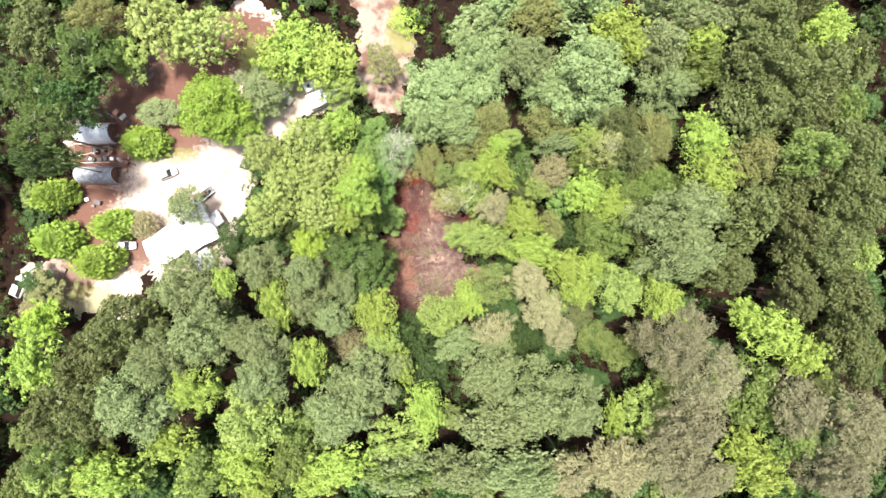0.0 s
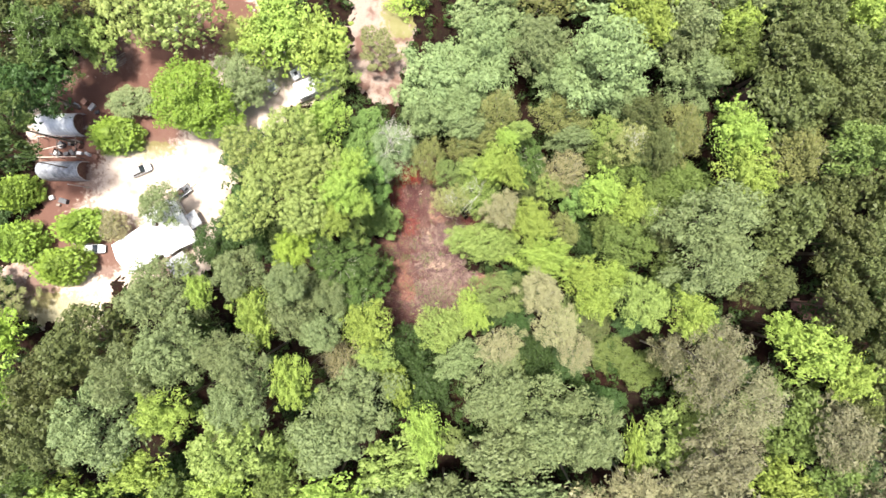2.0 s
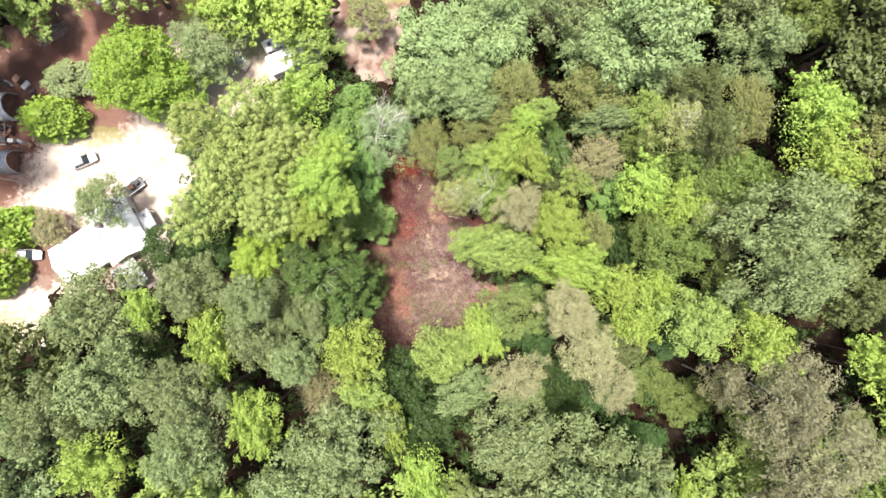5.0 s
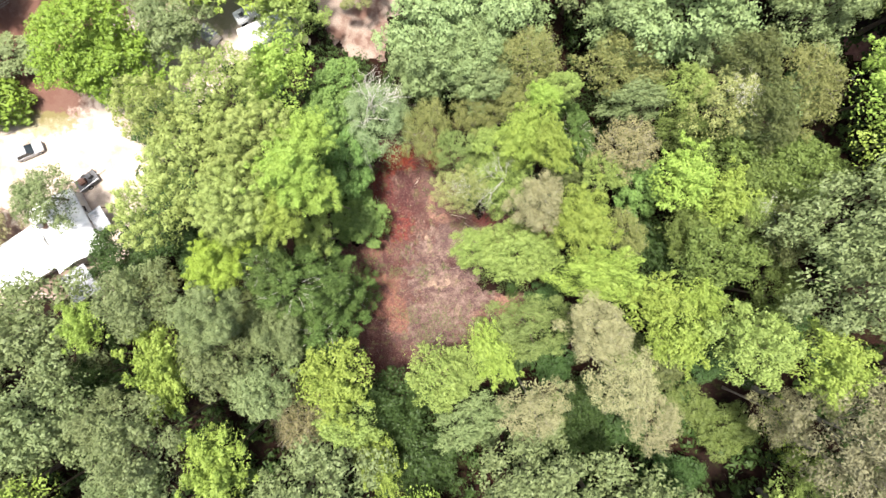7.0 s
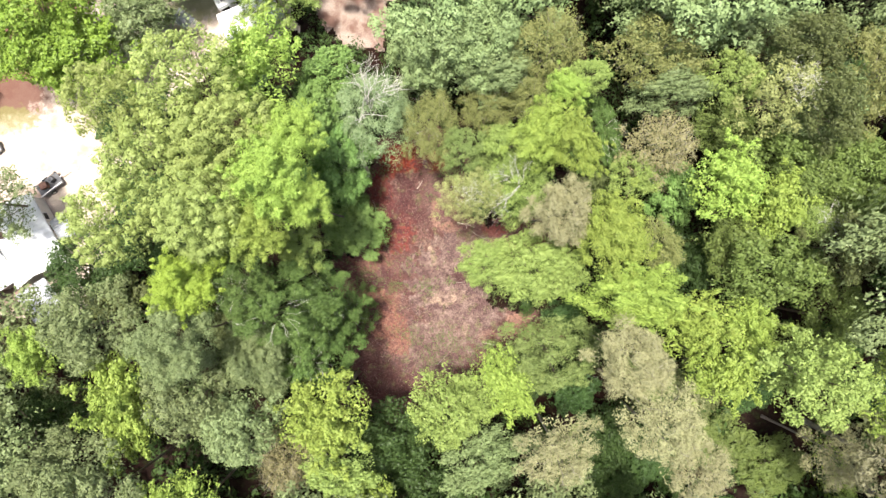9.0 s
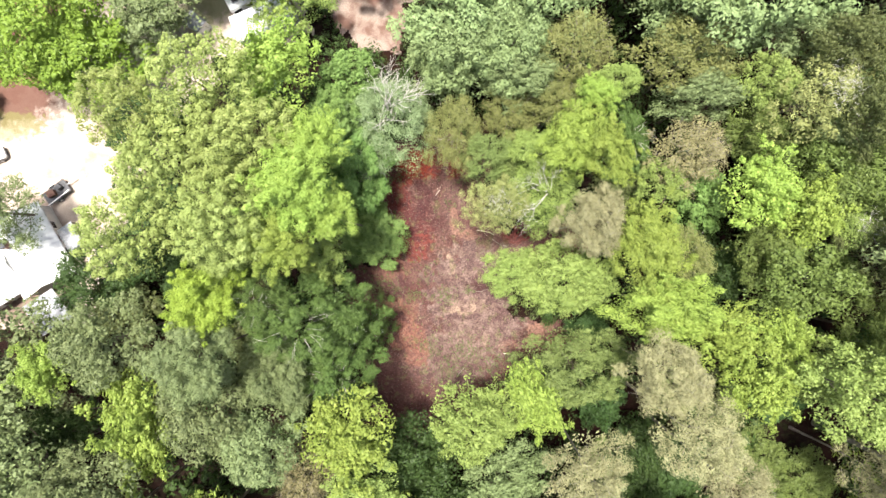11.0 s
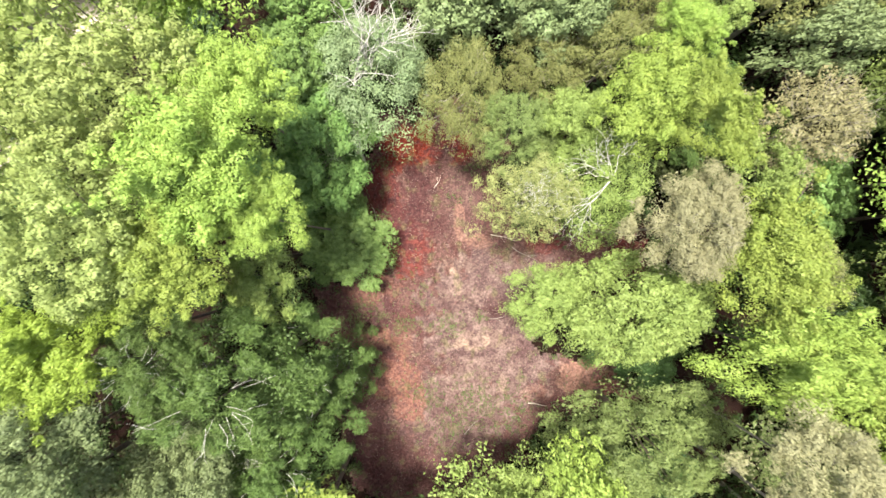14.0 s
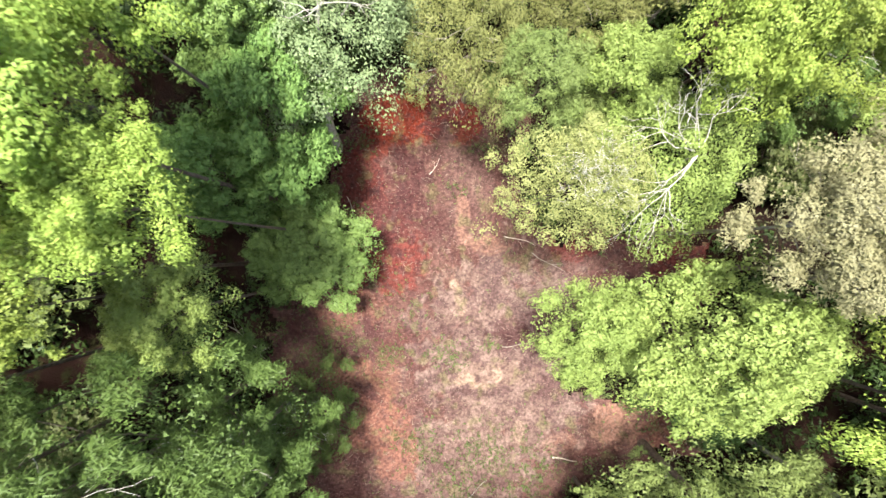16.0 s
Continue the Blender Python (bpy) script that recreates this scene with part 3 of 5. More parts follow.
def grow(kind, variant, near):
    """The meshes of one tree: a trunk, limbs and a crown."""
    key = (kind, variant, near)
    if key in GROWN:
        return GROWN[key]
    rng = np.random.default_rng(sum(ord(ch) for ch in kind) * 31 + variant * 7 + near)
    fine, size, inside_n, inside_s = {0: (5.6, 0.5, 900, 0.17), 1: (1.7, 0.78, 800, 0.28), 2: (1.1, 1.08, 200, 0.7), 3: (0.2, 2.5, 90, 1.2)}[near]
    k = 3
    under = 2.5 if near == 0 else 1.0
    bark, limbs, bare = BARK, [], []

    def clumps(*args, **more):
        return clump_leaves(*args, rough=0.24 if near == 0 else 0.1, **more)

    low, low_r = dome(rng, 24, 0.9, 1.3, 3.0, 0.8, 0.86)
    low[:, 2] -= 4.6
    if near == 0 and kind == "gum":
        fine, size = fine * 1.0, size * 1.05
    if near == 0 and kind == "tan":
        fine, size = fine * 1.25, size * 1.2
    if near == 1 and kind in ("poplar", "tan"):
        fine, size = fine * 1.5, size * 0.8
    if kind in ("gum", "lime"):
        c, r = fingers(rng, 16, 6, 2.5)
        more, more_r = dome(rng, 14, 0.6, 0.95, 4.0, 0.8, 0.6)
        c, r = knobbed(rng, np.concatenate([c, more - (0, 0, 2.4)]), np.concatenate([r, more_r]))
        verts, faces = joined([clumps(rng, c, r, 80 * fine, 0.31 * size, 0.74, 1.15, shell=0.62, corners=k), clumps(rng, low + (0, 0, 1.6), low_r, 34 * under * fine, 0.4 / under ** 0.3 * size, 0.7, corners=k)])
    elif kind == "poplar":
        c, r = dome(rng, 120, 0.32, 0.6, 4.5, 1.2, 1.0)
        verts, faces = joined([clumps(rng, c, r, 135 * fine, 0.36 * size, 0.66, 1.35, shell=0.6, corners=k), clumps(rng, low, low_r, 16 * under * fine, 0.42 / under ** 0.3 * size, 0.7, corners=k)])
    elif kind in ("tan", "olive", "brown", "dusktan"):
        c, r = lobes(rng, 24, 0.7, 1.25, 6.0, 1.1, 0.92, 8)
        much, slim = (45, 0.33) if kind == "brown" else (105, 0.27)
        verts, faces = joined([clumps(rng, c, r, much * fine, slim * size, 0.45, 0.9, 0.3, 0.3, corners=k), clumps(rng, low + (0, 0, 3.3), low_r, 90 * fine, 0.3 * size, 0.5, corners=k)])
        bark = GREY_BARK
        for q in c[:: 2 if kind == "brown" else 9]:
            forked(rng, q * (0.75, 0.75, 1) - (0, 0, 0.8), q * (0.6, 0.6, 0) + (0, 0, 1.6), 1.5, 0.022, 1, bare)
    elif kind == "willow":
        c, r = lobes(rng, 24, 0.7, 1.25, 6.0, 1.2, 0.95, 8)
        verts, faces = joined([clumps(rng, c, r, 105 * fine, 0.38 * size, 0.36, 0.9, 0.15, 0.26, corners=k), clumps(rng, low, low_r, 14 * fine, 0.4 * size, 0.5, corners=k)])
    elif kind == "pine":
        c, r = lobes(rng, 30, 0.6, 1.15, 6.5, 1.9, 0.98, 8)
        verts, faces = joined([clumps(rng, c, r, 105 * fine, 0.68 * size, 0.16, 0.85, 0.3, 0.4, corners=k), clumps(rng, low, low_r, 14 * under * fine, 0.42 / under ** 0.3 * size, 0.4, corners=k)])
        for w in range(20):
            a = 2.4 * w + rng.uniform(-0.5, 0.5)
            forked(rng, (1.2 * math.cos(a), 1.2 * math.sin(a), rng.uniform(13.5, 17.5)), (math.cos(a), math.sin(a), 0.35), 1.3, 0.013, 1, bare)
    elif kind in ("snag", "pale"):
        c, r = dome(rng, 60, 0.45, 0.9, 5.0, 0.8, 0.82)
        c[:, 2] -= 2.3 if kind == "pale" else 1.6
        verts, faces = joined([clumps(rng, c, r, (130 if kind == "pale" else 75) * fine, (0.25 if kind == "pale" else 0.27) * size, 0.68, corners=k), clumps(rng, low, low_r, 50 * fine, 0.26 * size, 0.65, corners=k)])
        bark = PALE_BARK
        for w in range(11 if kind == "pale" else 9):
            a = 2.4 * w + rng.uniform(-0.3, 0.3) if kind == "pale" else rng.uniform(-2.0, 1.6)
            limb = []
            if kind == "pale":
                forked(rng, (0.2 * math.cos(a), 0.2 * math.sin(a), 13.6 + rng.uniform(-1.0, 2.0)), (math.cos(a), math.sin(a), 2.0), 2.0, 0.06, 3, limb)
            else:
                forked(rng, (0.3 * math.cos(a), 0.3 * math.sin(a), 16.6 + rng.uniform(-0.4, 0.6)), (math.cos(a), math.sin(a), 0.3), rng.uniform(1.4, 2.5), 0.036, 3, limb)
            limbs.append(joined(limb))
    elif kind == "bleached":
        c, r = dome(rng, 66, 0.45, 0.95, 5.0, 1.0)
        verts, faces = joined([clumps(rng, c, r, 84 * fine, 0.3 * size, 0.55, corners=k), clumps(rng, low, low_r, 20 * fine, 0.3 * size, 0.5, corners=k)])
        for w in range(110):
            q = rng.normal((0.0, 0.0, 19.1), (1.0, 1.0, 0.25))
            forked(rng, q, rng.normal(0, 1, 3) + (0, 0, 0.9), 0.4, 0.010, 2, bare)
    elif kind == "sparse":
        c, r = dome(rng, 34, 0.6, 1.0, 7.0, 1.2)
        verts, faces = clumps(rng, c, r, 150 * fine, 0.42 * size, 0.5, 0.8, 0.4, 0.8, corners=k)
        for q in c[::3]:
            forked(rng, q * (0.5, 0.5, 0.9), q * (0.6, 0.6, 0) + (0, 0, 1.6), 2.2, 0.07, 1, bare)
    elif kind == "cone":
        n = 130
        t = (np.arange(n) + 0.5) / n
        a = 2.399963 * np.arange(n)
        rad = R0 * 0.9 * (1 - t ** 1.15) + 0.12
        c = np.stack([rad * np.cos(a), rad * np.sin(a), 3 + 16.2 * t], 1)
        verts, faces = clumps(rng, c, rng.uniform(0.7, 1.1, n), 170 * fine, 0.3 * size, 0.6, corners=k)
    elif kind == "bush":
        c, r = dome(rng, 40, 0.8, 1.2, 14.0, 0.8)
        verts, faces = clumps(rng, c, r, 40 * fine, 0.45 * size, 0.4, corners=k)
    else:
        if kind == "linden":
            c, r = lobes(rng, 44, 0.7, 1.1, 7.0, 0.7, 0.95, 9)
        else:
            c, r = lobes(rng, 22, 0.8, 1.35, 6.0, 0.9) if kind in ("maple", "dark") else lobes(rng, 15, 1.1, 1.75, 5.5 if near < 2 else 7.5, 1.5)
        leaf = 0.42 if kind == "dark" else 0.33
        verts, faces = joined([clumps(rng, c, r, 84 * fine, leaf * size, 0.62, corners=k), clumps(rng, low, low_r, 15 * under * fine, 0.42 / under ** 0.3 * size, 0.7, corners=k)])
    if kind not in ("sparse", "bush"):
        m = inside_n * (3 if kind == "linden" else 1)
        a, q = rng.uniform(0, 6.28, m), R0 * 0.9 * np.sqrt(rng.uniform(0, 1, m))
        inner = np.stack([q * np.cos(a), q * np.sin(a), 14.0 - 3.2 * (q / R0) ** 2 + rng.normal(0, 0.8, m)], 1)
        wide = inside_s * rng.uniform(0.8, 1.5, m)
        shade = leaf_cards(inner, np.array((0, 0, 1.0)) + rng.normal(0, 0.4, inner.shape), rng.normal(0, 1, inner.shape), wide, wide * 0.65, corners=k)
        verts, faces = joined([(verts, faces), shade])
    crown = mesh_of("crown", verts, faces, LEAF[kind])
    bend = rng.normal(0, 0.25, 2) if kind != "pale" else (0.8, -0.5)
    s = np.linspace(0, 1, 8)
    spine = np.stack([bend[0] * np.sin(s * 3), bend[1] * np.sin(s * 2.6), s * 16.5 - 0.3], 1)
    trunk_v, trunk_f = tube(spine, 0.24 * (1 - 0.8 * s) + 0.09 * np.exp(-s * 14), 9)
    trunk = mesh_of("trunk", trunk_v, trunk_f, bark, True)
    if not limbs:
        pick = c[rng.permutation(len(c))[:6]]
        for q in pick:
            z0 = rng.uniform(7.5, 11.5)
            b = np.array((0.0, 0.0, z0))
            limbs.append(tube([b, b + (q - b) * (0.35, 0.35, 0.2), b + (q - b) * (0.7, 0.7, 0.6), q], (0.06, 0.048, 0.034, 0.014), 6))
    limbs = [mesh_of("limb", v, f, bark, True) for v, f in limbs]
    if bare:
        limbs.append(mesh_of("twigs", *joined(bare), PALE_BARK if kind in ("pine", "bleached") else bark, True))
    GROWN[key] = (trunk, limbs, crown)
    return GROWN[key]


KINDS = {
    "oak": ("oak_tree", "grey-green oak with a clumped billowing crown in the wood", "oak"),
    "bluoak": ("oak_tree", "blue-green oak with a dense clumped crown in the wood", "oak"),
    "gum": ("sweetgum_tree", "bright yellow-green sweetgum with spiky reaching boughs", "tree"),
    "duskoak": ("oak_tree", "olive-green oak with a dense clumped crown in the wood", "oak"),
    "poplar": ("poplar_tree", "tall pale green poplar with a sunlit crown", "tree"),
    "maple": ("maple_tree", "fresh green maple with a rounded leafy crown", "tree"),
    "green": ("broadleaf_tree", "mid-green broadleaf tree with a full crown", "tree"),
    "dark": ("understorey_tree", "low dark green tree in the shade of taller ones", "tree"),
    "olive": ("cedar_tree", "olive-brown cedar with a soft feathery crown", "cedar"),
    "lime": ("young_tree", "slim lime-yellow young tree with loose boughs", "tree"),
    "tan": ("virginia_pine", "tan-grey pine with fine dry needles", "pine"),
    "dusktan": ("virginia_pine", "brown-grey pine with fine dull needles", "pine"),
    "brown": ("dry_cedar", "brown half-dead cedar with many bare twigs", "cedar"),
    "pine": ("pine_tree", "grey-green pine with drooping needle boughs", "pine"),
    "willow": ("ash_tree", "grey-green tree with narrow fine leaves", "tree"),
    "pale": ("sycamore_tree", "pale tree with bleached white limbs above thin leaves", "tree"),
    "bleached": ("dying_tree", "yellow-green tree with a tuft of bleached dead twigs on top", "tree"),
    "snag": ("dying_tree", "light green tree with bare bleached branches on top", "tree"),
    "sparse": ("thin_tree", "small thin dusty tree with gaps in its crown", "tree"),
    "cone": ("yard_tree", "small dense evergreen standing in the sandy yard", "tree"),
    "laurel": ("filler_tree", "low deep green tree filling a gap in the wood, leaves darkened for shade", "tree"),
    "linden": ("linden_tree", "dense yellow-green round tree at the edge of the yard", "tree"),
    "bush": ("bush", "low yellow-green bush beside the sandy track", "bush"),
}
PLACED = []


def plant(kind, x, y, height, rx, ry, lean=0.0, towards=0.0, spin=None, detail=True):
    """One tree on the ground at (x, y); rx, ry: the crown's half widths."""
    i = len(PLACED)
    seen = max(abs(x + 3) / 52, abs(y + 3) / 33)
    near = 0 if max(abs(x + 3) / 21, abs(y + 1) / 14) < 1 and detail else 1 if seen < 1 and detail else 2 if seen < 1 or detail else 3
    trunk, limbs, crown = grow(kind, i % 2 if near < 1 else i % 3, near)
    deep = min(1.15, (rx + ry) / 2 / R0 / (height / H0)) if kind not in ("cone", "bush") else 1.0
    name, label, category = KINDS[kind]
    if spin is None:
        spin = (i * 137.5) % 360 if max(rx, ry) < 1.25 * min(rx, ry) else (i % 2) * 180 + (i * 7) % 25
    foot = pose(x, y, float(swell(x, y)), 0, 0, 0)
    tilt = Matrix.Rotation(radians(lean), 4, Vector((-math.sin(radians(towards)), math.cos(radians(towards)), 0)))
    top = empty(name, foot @ tilt @ pose(0, 0, 0, 0, 0, spin), label, category, "trees of the wood" if kind != "cone" else "trees in the yard")
    top.scale = (rx / R0, ry / R0, height / H0)
    for title, me in [("trunk", trunk), *[("limb" if m.name.startswith("limb") else "bare_twig", m) for m in limbs], ("crown", crown)]:
        ob = new(title, me)
        ob.parent = top
        if title != "trunk":
            ob.scale, ob.location = (1, 1, deep), (0, 0, H0 * (1 - deep))
        if title == "bare_twig":
            tagged(ob, "bare grey twigs", kind="stuff")
    PLACED.append((x, y, max(rx, ry), height))
    return top


plant("maple", 4.6, 8.4, 14.5, 3.2, 3.0)
plant("bluoak", 6.4, 36.5, 18, 6.5, 5.2)
plant("olive", 17.9, 39.1, 17, 6.3, 4.2)
plant("gum", 32.0, 34.5, 22, 5.0, 5.5)
plant("oak", 40.4, 32.5, 21, 5.1, 5.1)
plant("oak", 47.8, 36.6, 22, 6.0, 4.5)
plant("duskoak", 57.2, 33.6, 27, 6.2, 5.2)
plant("gum", 68.4, 33.1, 25, 5.3, 4.4)
plant("duskoak", 72.0, 28.0, 26, 4.3, 5.8)
plant("duskoak", 62.9, 38.4, 26, 5.8, 4.3)
plant("oak", 53.7, 39.7, 22, 5.0, 4.0)
plant("oak", 41.3, 41.0, 21, 6.1, 4.0)
plant("bluoak", 26.5, 40.9, 20, 7.2, 4.6)
plant("bluoak", 11.5, 42.2, 18, 6.3, 4.2)
plant("gum", -63.8, -49.4, 23, 6.1, 4.5)
plant("maple", -71.1, -47.9, 24, 5.9, 4.9)
plant("green", -44.2, -48.4, 24, 5.9, 4.9)
plant("gum", -21.6, -48.6, 23, 5.0, 3.5)
plant("gum", -33.2, -49.7, 24, 4.4, 3.4)
plant("oak", -7.5, -48.2, 24, 6.9, 4.4)
plant("oak", 5.2, -47.9, 24, 5.9, 3.9)
plant("oak", 17.6, -47.3, 26, 6.7, 4.3)
plant("tan", 31.0, -44.6, 26, 5.3, 4.3)
plant("dusktan", 42.9, -43.1, 28, 7.1, 5.8)
plant("gum", 57.8, -46.6, 24, 5.9, 4.4)
plant("dusktan", 68.9, -44.9, 26, 5.8, 4.3)
plant("green", 65.8, -41.1, 22, 5.0, 5.0)
plant("dusktan", 73.6, -39.5, 26, 4.3, 5.8)
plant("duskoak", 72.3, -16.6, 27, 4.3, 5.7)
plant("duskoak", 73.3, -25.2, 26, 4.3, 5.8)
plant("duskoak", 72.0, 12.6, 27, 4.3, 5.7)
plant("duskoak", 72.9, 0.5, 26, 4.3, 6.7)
plant("green", -75.1, -51.0, 24, 5.9, 4.9)
plant("bluoak", 25.6, 25.1, 26, 8.0, 7.6)
plant("bluoak", 19.8, 23.6, 20, 5.4, 5.0)
plant("oak", 15.1, 29.2, 20.5, 5.6, 5.0)
plant("bluoak", 7.1, 29.7, 19, 5.5, 5.0)
plant("bluoak", 5.4, 24.8, 18.5, 6.6, 6.0)
plant("gum", 32.9, 31.5, 23, 3.7, 3.9)
plant("oak", 40.3, 31.1, 21, 4.7, 4.7)
plant("green", 48.3, 28.5, 21, 4.9, 5.4)
plant("gum", 47.7, 33.0, 21, 4.0, 3.6)
plant("oak", 41.3, 23.6, 21, 5.6, 4.5)
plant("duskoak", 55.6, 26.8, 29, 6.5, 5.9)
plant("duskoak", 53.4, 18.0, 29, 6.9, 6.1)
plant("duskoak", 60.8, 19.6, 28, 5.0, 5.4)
plant("gum", 46.7, 13.7, 26, 4.7, 5.2)
plant("gum", 47.4, 6.5, 26.5, 5.2, 4.9)
plant("olive", 55.3, 10.6, 25, 5.1, 5.0)
plant("oak", 42.0, -0.0, 30, 8.1, 5.6)
plant("duskoak", 56.1, 0.9, 26, 7.4, 6.6)
plant("duskoak", 63.3, 7.8, 25, 5.1, 6.4)
plant("duskoak", 64.4, -3.2, 25, 4.3, 6.0)
plant("bluoak", 36.1, 12.7, 19, 4.6, 5.5)
plant("olive", 38.4, 14.4, 22, 3.7, 5.3)
plant("green", 40.8, 5.5, 19, 5.7, 4.6)
plant("green", 33.8, 6.6, 17, 5.6, 4.7)
plant("oak", 40.9, -6.8, 31, 7.3, 4.8)
plant("duskoak", 50.5, -9.7, 26, 4.9, 3.8)
plant("maple", 31.2, -13.0, 26.5, 4.2, 4.0)
plant("gum", 38.1, -14.5, 28, 4.3, 3.8)
plant("tan", 38.0, -22.3, 18, 3.2, 3.2)
plant("dusktan", 40.9, -21.6, 30, 7.2, 5.8)
plant("dusktan", 45.9, -27.8, 30.5, 7.0, 6.2)
plant("dusktan", 43.3, -36.4, 29, 6.9, 5.1)
plant("gum", 59.4, -20.4, 26, 5.9, 4.7)
plant("gum", 65.1, -24.6, 24, 4.3, 3.5)
plant("gum", 55.2, -17.4, 22, 3.1, 3.4)
plant("green", 60.1, -33.0, 21, 6.5, 7.2)
plant("dusktan", 63.4, -33.3, 26, 4.4, 6.1)
plant("duskoak", 63.0, -13.6, 26, 3.8, 5.1)
plant("oak", 8.9, -28.0, 27, 6.3, 5.2)
plant("oak", 17.1, -33.2, 28.5, 8.2, 7.0)
plant("oak", 23.3, -33.6, 28, 5.1, 5.8)
plant("oak", 10.7, -37.6, 28, 7.6, 5.1)
plant("gum", 32.3, -38.5, 20, 2.2, 5.0)
plant("maple", 39.9, -37.8, 19, 5.7, 5.7)
plant("maple", 43.8, -32.0, 15, 3.8, 3.8)
plant("oak", -48.1, -14.2, 22, 6.9, 6.9)
plant("duskoak", -59.8, -22.4, 25, 7.5, 6.4)
plant("oak", -43.3, -22.9, 27, 6.3, 5.9)
plant("oak", -50.0, -27.0, 28, 5.1, 5.0)
plant("oak", -53.2, -34.4, 31, 6.8, 6.8)
plant("gum", -42.7, -31.6, 29, 4.1, 4.7)
plant("oak", -30.2, -24.0, 30, 4.0, 4.8)
plant("oak", -30.6, -29.7, 30, 4.2, 4.8)
plant("gum", -23.4, -26.5, 27, 3.5, 4.6)
plant("maple", -32.4, -36.2, 31, 6.0, 6.0)
plant("oak", -13.4, -30.2, 27, 7.1, 6.0)
plant("oak", -18.2, -35.8, 27, 6.7, 5.7)
plant("gum", -2.6, -35.9, 22, 3.5, 5.5)
plant("brown", -17.5, -24.8, 15, 4.0, 3.8)
plant("gum", -7.6, -28.1, 20, 2.5, 4.4)
plant("gum", -50.0, -43.0, 23, 5.4, 3.7)
plant("duskoak", -63.3, -36.9, 27, 4.6, 5.9)
plant("duskoak", -65.4, -28.2, 25, 5.1, 5.1)
plant("maple", -8.0, -43.1, 19, 7.3, 4.6)
plant("laurel", -3.0, -29.8, 13, 4.9, 5.9)
plant("green", -26.5, -40.5, 22, 4.4, 5.3)
plant("bush", 46.0, -29.1, 3, 2.8, 5.4)
plant("green", 39.0, 7.0, 17, 3.9, 3.3)
plant("green", 40.4, 2.7, 17, 3.3, 3.3)
plant("laurel", -41.6, -4.8, 12, 4.3, 4.3)
plant("laurel", -37.0, 11.5, 12, 4.3, 4.3)
plant("laurel", -36.2, -1.7, 12, 4.3, 4.3)
plant("bluoak", -1.5, 23.8, 18, 6.1, 7.4)
plant("bluoak", -4.6, 18.5, 13, 3.6, 3.6)
plant("cone", -81.9, 3.8, 9, 5.0, 3.5)
plant("cone", -81.3, -5.6, 9, 5.3, 4.2)
plant("cone", -68.9, -2.3, 9, 5.5, 3.5)
plant("brown", -62.7, -2.1, 6, 3.1, 3.1)
plant("cone", -63.3, 15.2, 7, 5.2, 3.8)
plant("oak", -60.6, 21.4, 5, 4.5, 3.4)
plant("oak", -51.9, 1.8, 12, 4.2, 3.8)
plant("linden", -46.0, 21.3, 15, 7.2, 6.8)
plant("linden", -44.0, 19.0, 12, 6.0, 5.4)
plant("sparse", -82.0, -16.7, 8, 5.2, 4.9)
plant("oak", -36.7, 25.7, 11, 4.9, 5.3)
plant("oak", -38.4, 23.6, 8, 4.4, 3.9)
plant("gum", -28.9, 32.8, 18, 6.4, 5.9)
plant("gum", -23.3, 30.2, 16, 6.6, 6.0)
plant("gum", -32.8, 30.9, 15, 5.1, 5.1)
plant("sparse", -12.9, 31.3, 8.5, 3.9, 4.6)
plant("bush", -8.5, 41.6, 3.5, 4.1, 3.4)
plant("cone", -72.3, -10.0, 9, 5.4, 3.9)
plant("laurel", -86.5, -1.1, 5, 3.3, 3.1)
plant("laurel", -84.6, -15.1, 7, 4.0, 4.0)
plant("brown", -84.3, -20.5, 8, 3.3, 3.3)
plant("maple", -21.1, 25.9, 12, 4.7, 3.7)
plant("duskoak", -78.6, 34.1, 21, 7.5, 6.5)
plant("pine", -69.4, 30.4, 21, 6.4, 6.4)
plant("olive", -68.3, 37.7, 18, 6.1, 3.8)
plant("maple", -64.4, 31.8, 12, 3.8, 5.3)
plant("pine", -78.6, 22.8, 23, 5.2, 4.8)
plant("laurel", -72.0, 20.8, 21, 6.2, 5.6)
plant("pine", -71.4, 13.9, 29, 5.8, 4.7)
plant("laurel", -72.0, 8.7, 28, 6.0, 3.0)
plant("poplar", -54.8, 35.8, 19, 7.0, 6.0)
plant("poplar", -46.1, 34.1, 19, 6.5, 4.9)
plant("lime", -79.3, -22.0, 16, 4.7, 4.3)
plant("duskoak", -68.8, -36.0, 29, 5.6, 6.3)
plant("gum", -75.4, -29.1, 24, 4.5, 6.3)
plant("pine", -69.8, -45.7, 26, 6.5, 4.2)
plant("gum", -60.0, -48.6, 26, 6.3, 3.8)
plant("gum", -34.9, -44.7, 27, 5.2, 4.1)
plant("gum", -43.5, -49.1, 22, 6.0, 3.8)
plant("green", -57.6, -50.0, 20, 4.5, 3.3)
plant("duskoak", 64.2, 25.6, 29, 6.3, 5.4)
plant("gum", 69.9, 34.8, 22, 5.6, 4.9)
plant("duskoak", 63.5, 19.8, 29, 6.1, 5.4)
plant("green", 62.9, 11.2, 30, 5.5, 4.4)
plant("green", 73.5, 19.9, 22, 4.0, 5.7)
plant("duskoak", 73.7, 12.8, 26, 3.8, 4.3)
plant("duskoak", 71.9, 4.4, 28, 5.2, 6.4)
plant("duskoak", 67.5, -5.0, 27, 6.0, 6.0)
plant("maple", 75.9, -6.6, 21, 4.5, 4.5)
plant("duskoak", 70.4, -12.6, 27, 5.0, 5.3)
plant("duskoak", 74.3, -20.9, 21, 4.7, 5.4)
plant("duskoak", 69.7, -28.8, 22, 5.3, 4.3)
